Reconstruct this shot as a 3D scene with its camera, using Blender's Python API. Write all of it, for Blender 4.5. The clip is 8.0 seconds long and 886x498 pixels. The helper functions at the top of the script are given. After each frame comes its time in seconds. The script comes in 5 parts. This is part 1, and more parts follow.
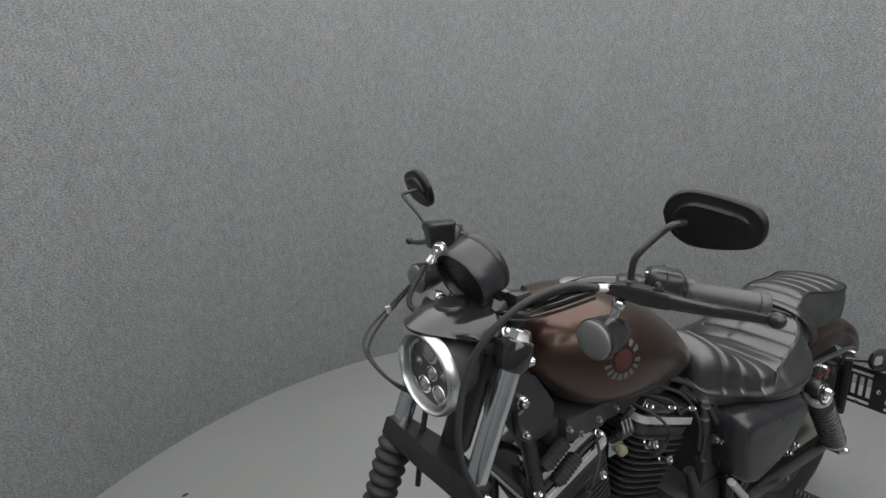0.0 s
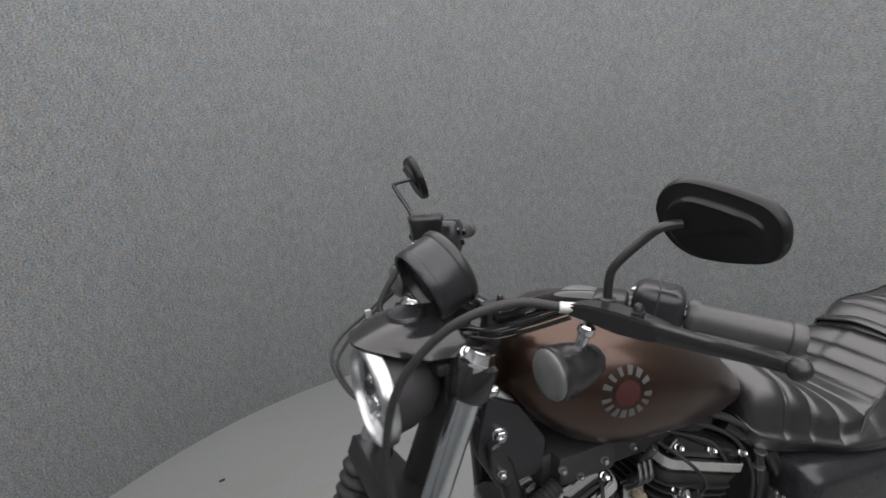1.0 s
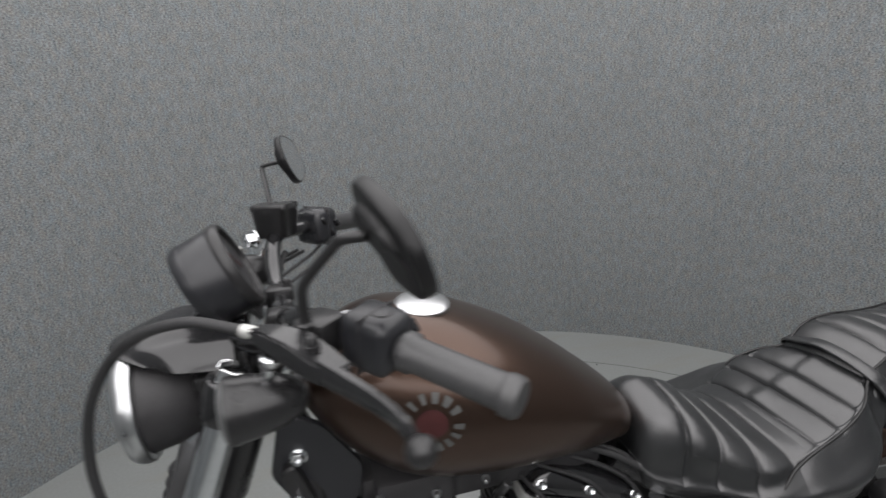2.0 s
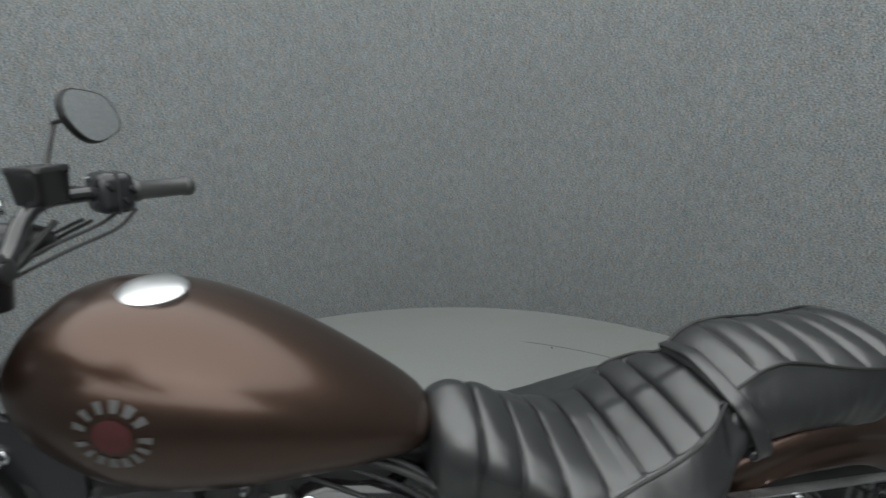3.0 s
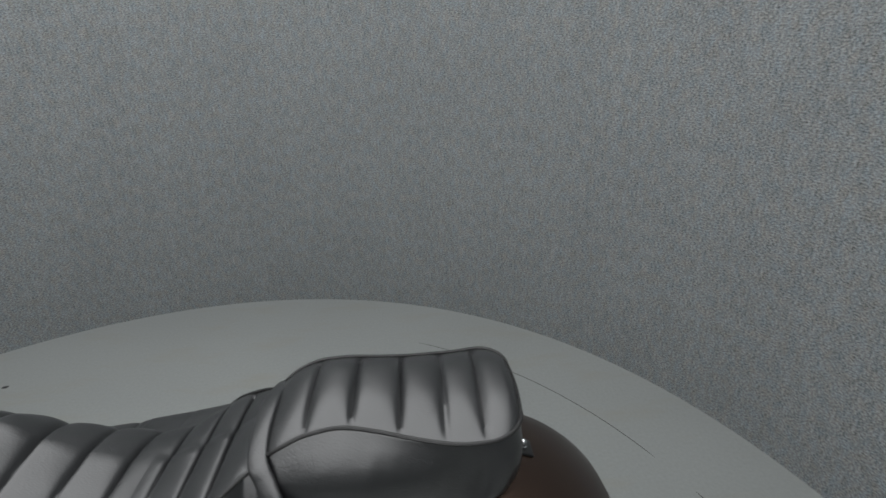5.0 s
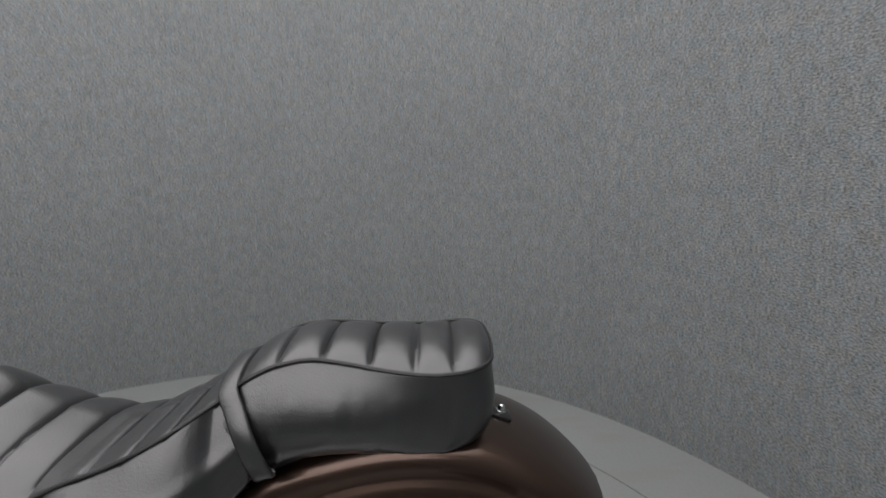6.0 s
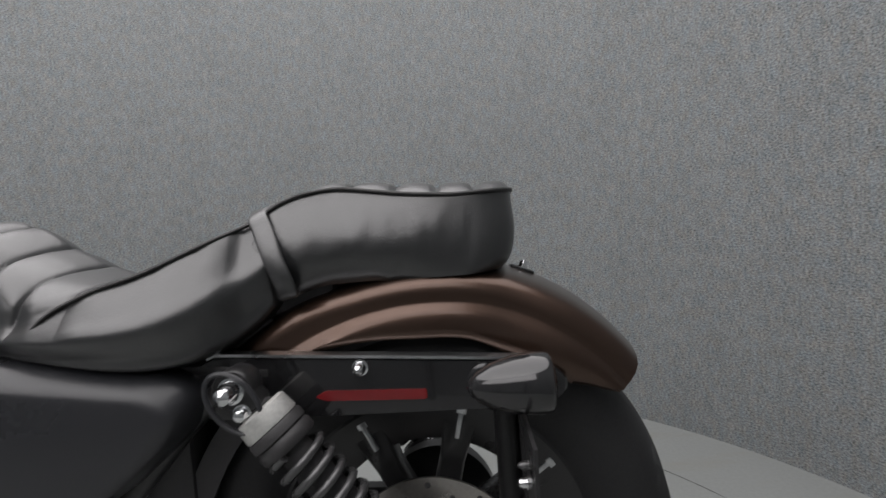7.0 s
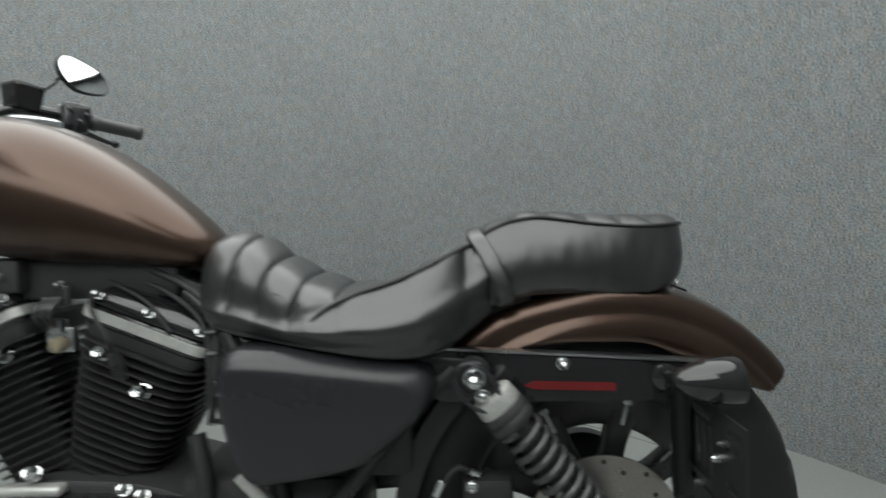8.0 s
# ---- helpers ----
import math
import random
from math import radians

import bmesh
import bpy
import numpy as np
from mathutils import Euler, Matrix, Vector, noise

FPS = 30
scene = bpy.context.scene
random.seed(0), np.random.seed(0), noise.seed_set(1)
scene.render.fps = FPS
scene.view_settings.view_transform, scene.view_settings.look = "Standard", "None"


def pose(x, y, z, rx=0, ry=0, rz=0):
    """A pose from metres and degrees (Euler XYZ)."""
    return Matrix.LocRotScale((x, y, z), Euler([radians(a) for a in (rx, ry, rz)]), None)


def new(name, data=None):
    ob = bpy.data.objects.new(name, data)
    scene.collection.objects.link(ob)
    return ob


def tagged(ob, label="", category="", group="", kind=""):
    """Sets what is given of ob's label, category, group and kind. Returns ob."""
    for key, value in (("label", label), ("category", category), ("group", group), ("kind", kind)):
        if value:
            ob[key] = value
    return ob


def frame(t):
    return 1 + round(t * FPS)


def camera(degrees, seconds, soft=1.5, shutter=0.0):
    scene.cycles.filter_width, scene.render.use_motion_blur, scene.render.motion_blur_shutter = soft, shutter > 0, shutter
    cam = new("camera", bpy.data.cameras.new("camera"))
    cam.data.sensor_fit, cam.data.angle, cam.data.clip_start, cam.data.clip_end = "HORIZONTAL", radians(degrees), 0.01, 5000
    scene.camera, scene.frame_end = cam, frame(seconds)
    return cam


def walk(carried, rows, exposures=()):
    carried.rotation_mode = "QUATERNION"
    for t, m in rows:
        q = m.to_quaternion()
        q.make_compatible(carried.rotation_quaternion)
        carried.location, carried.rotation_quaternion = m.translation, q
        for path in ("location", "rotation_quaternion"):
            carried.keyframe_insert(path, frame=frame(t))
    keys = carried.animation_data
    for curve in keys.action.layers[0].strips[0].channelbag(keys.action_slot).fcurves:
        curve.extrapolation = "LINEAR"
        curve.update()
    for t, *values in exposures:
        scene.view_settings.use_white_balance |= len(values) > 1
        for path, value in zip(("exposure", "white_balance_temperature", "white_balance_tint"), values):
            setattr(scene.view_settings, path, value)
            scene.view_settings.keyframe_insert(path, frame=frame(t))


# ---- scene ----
cam = camera(80.03, 8.0, 1.5, 0.5)
ROWS = [
    (0, -0.9658, -0.7476, 1.4418, 74.633, 2.591, -32.598),
    (0.5, -0.8771, -0.7967, 1.4488, 74.724, 3.835, -28.377),
    (1, -0.7062, -0.7168, 1.4026, 74.376, 3.855, -22.344),
    (1.5, -0.5168, -0.6949, 1.386, 73.038, 2.767, -18.078),
    (1.7, -0.4267, -0.7223, 1.3872, 72.63, 3.381, -16.452),
    (2.8, 0.0094, -0.6939, 1.3337, 70.004, 2.862, -10.517),
    (3, 0.0921, -0.6706, 1.3358, 68.837, 2.759, -10.257),
    (3.5, 0.3037, -0.6675, 1.3399, 67.389, 2.606, -9.311),
    (4, 0.5568, -0.7043, 1.3542, 67.527, 3.672, -6.046),
    (4.5, 0.7254, -0.617, 1.3129, 67.328, 2.592, -5.132),
    (5, 0.8264, -0.5998, 1.3034, 67.112, 2.485, -3.617),
    (5.2, 0.86, -0.6242, 1.286, 67.136, 2.74, -2.455),
    (6.3, 0.8844, -0.7224, 1.0091, 84.003, 3.621, -0.323),
    (6.5, 0.8866, -0.7338, 0.9361, 85.844, 4.848, 0.626),
    (7, 0.8769, -0.769, 0.7943, 87.621, 4.49, 2.305),
    (7.5, 0.7966, -0.8267, 0.7872, 87.436, 3.452, 3.187),
    (8, 0.5982, -0.936, 0.8445, 87.657, 2.263, 2.646),
]
walk(cam, [(t, pose(x, y, z, rx, ry, rz)) for t, x, y, z, rx, ry, rz in ROWS],
     exposures=[(0.0, 0.0, 6550, 13), (1.5, 0.0, 6550, 16), (3.0, 0.0, 6350, 7), (3.5, 0.0, 6300, 6), (4.5, 0.0, 6250, 5),
                (5.0, -0.1, 6350, 10), (6.5, -0.04, 6550, 15), (7.5, 0.1, 6550, 15), (8.0, 0.1, 6450, 5)])


# ---------------------------------------------------------------- light
SOFT_BOX = (0.0, -0.1, 2.4, 1.93)
RADIUS, CY, HIGH = 2.016, -0.083, 2.54
world = bpy.data.worlds.new("world")
scene.world = world
world.use_nodes = True
world.node_tree.nodes["Background"].inputs[0].default_value = (0.5, 0.55, 0.6, 1)
world.node_tree.nodes["Background"].inputs[1].default_value = 0.05


# ---------------------------------------------------------------- materials
def material(name, color, rough=0.5, metal=0.0, coat=0.0, spec=0.5):
    m = bpy.data.materials.new(name)
    m.use_nodes = True
    b = m.node_tree.nodes["Principled BSDF"]
    b.inputs["Base Color"].default_value = (*color, 1)
    b.inputs["Roughness"].default_value = rough
    b.inputs["Metallic"].default_value = metal
    b.inputs["Coat Weight"].default_value = coat
    b.inputs["Specular IOR Level"].default_value = spec
    return m


def grained(m, scale, amount, bump=0.0, rough=0.0, fine=None):
    """Varies a material's colour, gloss and relief at a coarse and a fine scale."""
    nt = m.node_tree
    b = nt.nodes["Principled BSDF"]
    tc = nt.nodes.new("ShaderNodeTexCoord")
    big = nt.nodes.new("ShaderNodeTexNoise")
    big.inputs["Scale"].default_value = scale
    big.inputs["Detail"].default_value = 5
    small = nt.nodes.new("ShaderNodeTexNoise")
    small.inputs["Scale"].default_value = fine or scale * 14
    small.inputs["Detail"].default_value = 2
    for n in (big, small):
        nt.links.new(tc.outputs["Object"], n.inputs["Vector"])
    mid = nt.nodes.new("ShaderNodeMath")
    mid.operation = "ADD"
    nt.links.new(big.outputs[0], mid.inputs[0])
    nt.links.new(small.outputs[0], mid.inputs[1])
    spread = nt.nodes.new("ShaderNodeMapRange")
    spread.inputs[1].default_value, spread.inputs[2].default_value = 0.6, 1.4
    spread.inputs[3].default_value, spread.inputs[4].default_value = 1 - amount, 1 + amount
    nt.links.new(mid.outputs[0], spread.inputs[0])
    mul = nt.nodes.new("ShaderNodeVectorMath")
    mul.operation = "SCALE"
    mul.inputs[0].default_value = b.inputs["Base Color"].default_value[:3]
    nt.links.new(spread.outputs[0], mul.inputs["Scale"])
    nt.links.new(mul.outputs[0], b.inputs["Base Color"])
    if rough:
        r = nt.nodes.new("ShaderNodeMapRange")
        base = b.inputs["Roughness"].default_value
        r.inputs[1].default_value, r.inputs[2].default_value = 0.3, 0.7
        r.inputs[3].default_value, r.inputs[4].default_value = max(0.02, base - rough), base + rough
        nt.links.new(big.outputs[0], r.inputs[0])
        nt.links.new(r.outputs[0], b.inputs["Roughness"])
    if bump:
        bp = nt.nodes.new("ShaderNodeBump")
        bp.inputs["Strength"].default_value = 0.5
        bp.inputs["Distance"].default_value = bump
        nt.links.new(small.outputs[0], bp.inputs["Height"])
        nt.links.new(bp.outputs[0], b.inputs["Normal"])
    return m


def carpet():
    """Heathered grey needle-felt, with upright streaks and speckles of blue and tan fibre."""
    m = material("carpet", (0.2, 0.2, 0.2), 0.95, spec=0.1)
    nt = m.node_tree
    b = nt.nodes["Principled BSDF"]
    uv = nt.nodes.new("ShaderNodeTexCoord")

    def field(sx, sy, detail, dist=0.0):
        mp = nt.nodes.new("ShaderNodeMapping")
        mp.inputs["Scale"].default_value = (sx, sy, 1)
        nt.links.new(uv.outputs["UV"], mp.inputs["Vector"])
        n = nt.nodes.new("ShaderNodeTexNoise")
        n.inputs["Scale"].default_value = 1
        n.inputs["Detail"].default_value = detail
        n.inputs["Roughness"].default_value = 0.65
        n.inputs["Distortion"].default_value = dist
        nt.links.new(mp.outputs[0], n.inputs["Vector"])
        return n

    streak = field(36, 22, 4, 0.5)
    fibre = field(125, 230, 3)
    cloud = field(5, 2.2, 4)
    hue = field(40, 22, 5)
    add = nt.nodes.new("ShaderNodeMath")
    add.operation = "MULTIPLY_ADD"
    add.inputs[1].default_value = 0.22
    nt.links.new(streak.outputs[0], add.inputs[0])
    nt.links.new(fibre.outputs[0], add.inputs[2])
    mr = nt.nodes.new("ShaderNodeMapRange")
    mr.inputs[1].default_value, mr.inputs[2].default_value = 0.38, 0.84
    nt.links.new(add.outputs[0], mr.inputs[0])
    ramp = nt.nodes.new("ShaderNodeMix")
    ramp.data_type = "RGBA"
    ramp.inputs[6].default_value = (0.06, 0.065, 0.067, 1)
    ramp.inputs[7].default_value = (0.36, 0.376, 0.376, 1)
    nt.links.new(mr.outputs[0], ramp.inputs[0])
    tint = nt.nodes.new("ShaderNodeMix")
    tint.data_type = "RGBA"
    tint.inputs[6].default_value = (0.93, 1.0, 1.06, 1)
    tint.inputs[7].default_value = (1.06, 1.0, 0.95, 1)
    hr = nt.nodes.new("ShaderNodeMapRange")
    hr.inputs[1].default_value, hr.inputs[2].default_value = 0.35, 0.65
    nt.links.new(hue.outputs[0], hr.inputs[0])
    nt.links.new(hr.outputs[0], tint.inputs[0])
    both = nt.nodes.new("ShaderNodeMix")
    both.data_type, both.blend_type = "RGBA", "MULTIPLY"
    both.inputs[0].default_value = 1
    nt.links.new(ramp.outputs[2], both.inputs[6])
    nt.links.new(tint.outputs[2], both.inputs[7])
    cr = nt.nodes.new("ShaderNodeMapRange")
    cr.inputs[1].default_value, cr.inputs[2].default_value = 0.3, 0.7
    cr.inputs[3].default_value, cr.inputs[4].default_value = 0.96, 1.05
    nt.links.new(cloud.outputs[0], cr.inputs[0])
    sc = nt.nodes.new("ShaderNodeVectorMath")
    sc.operation = "SCALE"
    nt.links.new(both.outputs[2], sc.inputs[0])
    nt.links.new(cr.outputs[0], sc.inputs["Scale"])
    nt.links.new(sc.outputs[0], b.inputs["Base Color"])
    bp = nt.nodes.new("ShaderNodeBump")
    bp.inputs["Strength"].default_value = 0.35
    bp.inputs["Distance"].default_value = 0.002
    nt.links.new(add.outputs[0], bp.inputs["Height"])
    nt.links.new(bp.outputs[0], b.inputs["Normal"])
    return m


CARPET = carpet()
FLOOR = grained(material("painted_floor", (0.265, 0.277, 0.27), 0.55), 1.3, 0.08, 0.0006, 0.1, 90)


def scuffed(m):
    """Lays faint ochre smears and duller patches over the floor paint."""
    nt = m.node_tree
    b = nt.nodes["Principled BSDF"]
    old = b.inputs["Base Color"].links[0].from_socket
    tc = nt.nodes.new("ShaderNodeTexCoord")
    mp = nt.nodes.new("ShaderNodeMapping")
    mp.inputs["Scale"].default_value = (1.2, 3.5, 1)
    mp.inputs["Rotation"].default_value = (0, 0, 0.5)
    nt.links.new(tc.outputs["Object"], mp.inputs["Vector"])
    n = nt.nodes.new("ShaderNodeTexNoise")
    n.inputs["Scale"].default_value = 2.2
    n.inputs["Detail"].default_value = 6
    n.inputs["Roughness"].default_value = 0.62
    nt.links.new(mp.outputs[0], n.inputs["Vector"])
    r = nt.nodes.new("ShaderNodeMapRange")
    r.inputs[1].default_value, r.inputs[2].default_value = 0.53, 0.72
    r.inputs[4].default_value = 0.55
    nt.links.new(n.outputs[0], r.inputs[0])
    mix = nt.nodes.new("ShaderNodeMix")
    mix.data_type = "RGBA"
    mix.inputs[7].default_value = (0.255, 0.25, 0.215, 1)
    nt.links.new(r.outputs[0], mix.inputs[0])
    nt.links.new(old, mix.inputs[6])
    nt.links.new(mix.outputs[2], b.inputs["Base Color"])


scuffed(FLOOR)
PANEL = bpy.data.materials.new("lit_panel")
PANEL.use_nodes = True
_p = PANEL.node_tree.nodes["Principled BSDF"]
_p.inputs["Emission Color"].default_value = (1.0, 1.0, 0.99, 1)
_p.inputs["Emission Strength"].default_value = 2.3
SIDE_PANEL = bpy.data.materials.new("lit_side_panel")
SIDE_PANEL.use_nodes = True
_p = SIDE_PANEL.node_tree.nodes["Principled BSDF"]
_p.inputs["Emission Color"].default_value = (1.0, 1.0, 0.99, 1)
_p.inputs["Emission Strength"].default_value = 1.65
CEILING = grained(material("ceiling_paint", (0.62, 0.62, 0.62), 0.9), 2, 0.05)
SEAM = material("joint_dirt", (0.04, 0.04, 0.04), 0.9)
BROWN = grained(material("brown_denim_paint", (0.072, 0.043, 0.031), 0.31, 0.88, 0.45, 0.5), 3, 0.06, 0.0, 0.03, 900)
BROWN.node_tree.nodes["Principled BSDF"].inputs["Coat Roughness"].default_value = 0.16
LEATHER = grained(material("black_vinyl", (0.011, 0.0115, 0.0125), 0.35, 0.0, 0.4, 0.9), 12, 0.15, 0.0006, 0.06, 420)


def creased(m):
    """Adds the fine wandering wrinkles of stretched vinyl to a grained material."""
    nt = m.node_tree
    b = nt.nodes["Principled BSDF"]
    old = b.inputs["Normal"].links[0].from_node
    tc = nt.nodes.new("ShaderNodeTexCoord")
    warp = nt.nodes.new("ShaderNodeTexNoise")
    warp.inputs["Scale"].default_value = 26
    warp.inputs["Detail"].default_value = 4
    warp.inputs["Distortion"].default_value = 1.4
    nt.links.new(tc.outputs["Object"], warp.inputs["Vector"])
    line = nt.nodes.new("ShaderNodeMath")
    line.operation = "SUBTRACT"
    line.inputs[1].default_value = 0.5
    nt.links.new(warp.outputs[0], line.inputs[0])
    fold = nt.nodes.new("ShaderNodeMath")
    fold.operation = "ABSOLUTE"
    nt.links.new(line.outputs[0], fold.inputs[0])
    cut = nt.nodes.new("ShaderNodeMapRange")
    cut.inputs[1].default_value, cut.inputs[2].default_value = 0.0, 0.02
    nt.links.new(fold.outputs[0], cut.inputs[0])
    where = nt.nodes.new("ShaderNodeTexNoise")
    where.inputs["Scale"].default_value = 7
    nt.links.new(tc.outputs["Object"], where.inputs["Vector"])
    mask = nt.nodes.new("ShaderNodeMapRange")
    mask.inputs[1].default_value, mask.inputs[2].default_value = 0.55, 0.72
    nt.links.new(where.outputs[0], mask.inputs[0])
    bp = nt.nodes.new("ShaderNodeBump")
    bp.inputs["Distance"].default_value = 0.00016
    nt.links.new(mask.outputs[0], bp.inputs["Strength"])
    nt.links.new(cut.outputs[0], bp.inputs["Height"])
    nt.links.new(old.outputs[0], bp.inputs["Normal"])
    nt.links.new(bp.outputs[0], b.inputs["Normal"])


creased(LEATHER)
LEATHER.node_tree.nodes["Principled BSDF"].inputs["Coat Roughness"].default_value = 0.3
PIPING = material("black_piping", (0.012, 0.012, 0.012), 0.45)
BACK = grained(material("mirror_back", (0.009, 0.009, 0.0095), 0.4, spec=0.3), 6, 0.15, 0, 0.04)
GLOSS = grained(material("gloss_black", (0.013, 0.013, 0.014), 0.12, 0.0, 0.5), 4, 0.2, 0, 0.05)
SATIN = grained(material("satin_black", (0.018, 0.0178, 0.0185), 0.32), 6, 0.2, 0.0002, 0.07, 500)
MATT = grained(material("matt_black", (0.03, 0.029, 0.0305), 0.55), 8, 0.25, 0.0004, 0.08, 400)
RUBBER = grained(material("black_rubber", (0.023, 0.023, 0.024), 0.6), 8, 0.25, 0.0004, 0.06, 300)
GRIP = grained(material("grip_rubber", (0.045, 0.045, 0.046), 0.45, spec=0.7), 8, 0.2, 0.0004, 0.06, 300)
TYRE = grained(material("tyre_rubber", (0.02, 0.02, 0.021), 0.55, spec=0.35), 8, 0.25, 0.0005, 0.1, 300)
CHROME = grained(material("chrome", (0.72, 0.73, 0.74), 0.1, 1.0), 10, 0.05, 0, 0.05)
CAP = grained(material("satin_chrome", (0.66, 0.67, 0.68), 0.3, 1.0), 10, 0.04, 0, 0.05)
STEEL = grained(material("brushed_steel", (0.5, 0.51, 0.52), 0.3, 1.0), 10, 0.12, 0, 0.08)
ALLOY = grained(material("cast_alloy", (0.55, 0.55, 0.53), 0.45, 0.55), 18, 0.18, 0.0003, 0.1)
DISC = grained(material("disc_steel", (0.36, 0.34, 0.32), 0.34, 1.0), 14, 0.15, 0, 0.08)
SPRING = grained(material("spring_steel", (0.09, 0.09, 0.092), 0.25, 0.5), 10, 0.15, 0, 0.05)
SATIN_GREY = grained(material("satin_charcoal", (0.02, 0.0207, 0.0235), 0.29), 6, 0.12, 0.0002, 0.05, 600)
COWL = grained(material("cowl_black", (0.014, 0.014, 0.015), 0.22, 0, 0.3), 6, 0.12, 0, 0.04)
SMOKED = grained(material("smoked_black", (0.02, 0.018, 0.018), 0.12, 0, 0.5), 12, 0.15)
RED = grained(material("red_enamel", (0.05, 0.008, 0.008), 0.55), 20, 0.12)
CREAM = grained(material("cream_print", (0.085, 0.085, 0.082), 0.6), 30, 0.15)
REFLECTOR = material("red_reflector", (0.15, 0.008, 0.01), 0.25, 0, 0.5)
LENS_GREY = grained(material("smoked_lens", (0.1, 0.103, 0.103), 0.35, 0, 0.3), 20, 0.15)
MIRROR = material("mirror_glass", (0.8, 0.81, 0.82), 0.02, 1.0)

TAN = grained(material("tan_plastic", (0.26, 0.23, 0.16), 0.5), 15, 0.15)
TUBE = grained(material("polished_tube", (0.7, 0.72, 0.74), 0.2, 1.0), 10, 0.06, 0, 0.06)
FIN = grained(material("black_fin", (0.022, 0.0215, 0.022), 0.36), 8, 0.25, 0.0003, 0.08, 400)
REFLECT = grained(material("lamp_reflector", (0.6, 0.6, 0.61), 0.3, 0.9), 20, 0.2)
PROJECTOR = material("projector_lens", (0.3, 0.31, 0.32), 0.05, 0.4, 0.6)
DIAL = grained(material("dial_face", (0.03, 0.03, 0.032), 0.35), 20, 0.2)
GLASS = bpy.data.materials.new("clear_glass")
GLASS.use_nodes = True
_g = GLASS.node_tree
_clear = _g.nodes.new("ShaderNodeBsdfTransparent")
_shine = _g.nodes.new("ShaderNodeBsdfGlossy")
_shine.inputs["Roughness"].default_value = 0.03
_pane = _g.nodes.new("ShaderNodeMixShader")
_pane.inputs[0].default_value = 0.07
_g.links.new(_clear.outputs[0], _pane.inputs[1])
_g.links.new(_shine.outputs[0], _pane.inputs[2])
_g.links.new(_pane.outputs[0], _g.nodes["Material Output"].inputs[0])



# ---------------------------------------------------------------- mesh tools
def part(name, bm, mat, parent=None, label="", smooth=True, angle=40):
    """Links a bmesh as one mesh object under a thing or a part."""
    bmesh.ops.recalc_face_normals(bm, faces=bm.faces)
    me = bpy.data.meshes.new(name)
    bm.to_mesh(me)
    bm.free()
    me.materials.append(mat)
    if smooth:
        me.shade_smooth()
        me.set_sharp_from_angle(angle=radians(angle))
    ob = new(name, me)
    ob.parent = parent
    if label:
        ob["label"] = label
    return ob


def loft(bm, rings, closed=True, caps=True):
    """Skins a row of rings with equal counts of points."""
    vs = [[bm.verts.new(p) for p in r] for r in rings]
    n = len(rings[0])
    for a, b in zip(vs, vs[1:]):
        for i in range(n if closed else n - 1):
            j = (i + 1) % n
            bm.faces.new((a[i], a[j], b[j], b[i]))
    if caps and closed:
        bm.faces.new(vs[0][::-1])
        bm.faces.new(vs[-1])
    return bm


def basis(d):
    d = Vector(d).normalized()
    u = d.cross(Vector((0, 0, 1)) if abs(d.z) < 0.9 else Vector((1, 0, 0))).normalized()
    return d, u, d.cross(u)


def lathe(bm, p, d, profile, n=24, caps=True):
    """Turns (distance along d, radius) pairs round the axis through p."""
    d, u, v = basis(d)
    p = Vector(p)
    rings = [[p + d * s + (u * math.cos(2 * math.pi * k / n) + v * math.sin(2 * math.pi * k / n)) * max(r, 1e-4) for k in range(n)] for s, r in profile]
    return loft(bm, rings, caps=caps)


def rod(bm, p, q, r, n=14, edge=0.0):
    p, q = Vector(p), Vector(q)
    length = (q - p).length
    e = edge or min(r * 0.15, length * 0.2)
    return lathe(bm, p, q - p, [(0, r - e), (e, r), (length - e, r), (length, r - e)], n)


def curve(points, steps=8):
    """A smooth line through the points (Catmull-Rom)."""
    P = [Vector(p) for p in points]
    P = [2 * P[0] - P[1]] + P + [2 * P[-1] - P[-2]]
    out = []
    for a, b, c, d in zip(P, P[1:], P[2:], P[3:]):
        for k in range(steps):
            t = k / steps
            out.append(0.5 * (2 * b + (c - a) * t + (2 * a - 5 * b + 4 * c - d) * t * t + (3 * b - a - 3 * c + d) * t ** 3))
    out.append(P[-2])
    return out


def tube(bm, points, r, n=10, steps=8):
    """A round bar along a smooth line; r is one radius or one for each given point."""
    line = curve(points, steps)
    radii = [r] * len(line) if not isinstance(r, (list, tuple)) else list(np.interp(np.linspace(0, len(r) - 1, len(line)), range(len(r)), r))
    d0, u, v = basis(line[1] - line[0])
    rings = []
    for k, p in enumerate(line):
        d = (line[min(k + 1, len(line) - 1)] - line[max(k - 1, 0)]).normalized()
        u = (u - d * u.dot(d)).normalized()
        v = d.cross(u)
        rings.append([p + (u * math.cos(2 * math.pi * i / n) + v * math.sin(2 * math.pi * i / n)) * radii[k] for i in range(n)])
    return loft(bm, rings)


def box(bm, x0, x1, y0, y1, z0, z1, bevel=0.004, m=None, seg=2):
    """A box with rounded edges, moved by m."""
    made = bmesh.ops.create_cube(bm, size=1, matrix=Matrix.Translation(((x0 + x1) / 2, (y0 + y1) / 2, (z0 + z1) / 2)) @ Matrix.Diagonal((x1 - x0, y1 - y0, z1 - z0, 1)))
    verts = made["verts"]
    if bevel:
        edges = list({e for v in verts for e in v.link_edges})
        out = bmesh.ops.bevel(bm, geom=edges, offset=bevel, segments=seg, profile=0.5, affect="EDGES")
        verts = list({v for f in out["faces"] for v in f.verts} | {v for v in verts if v.is_valid})
    if m is not None:
        bmesh.ops.transform(bm, matrix=m, verts=verts)
    return bm


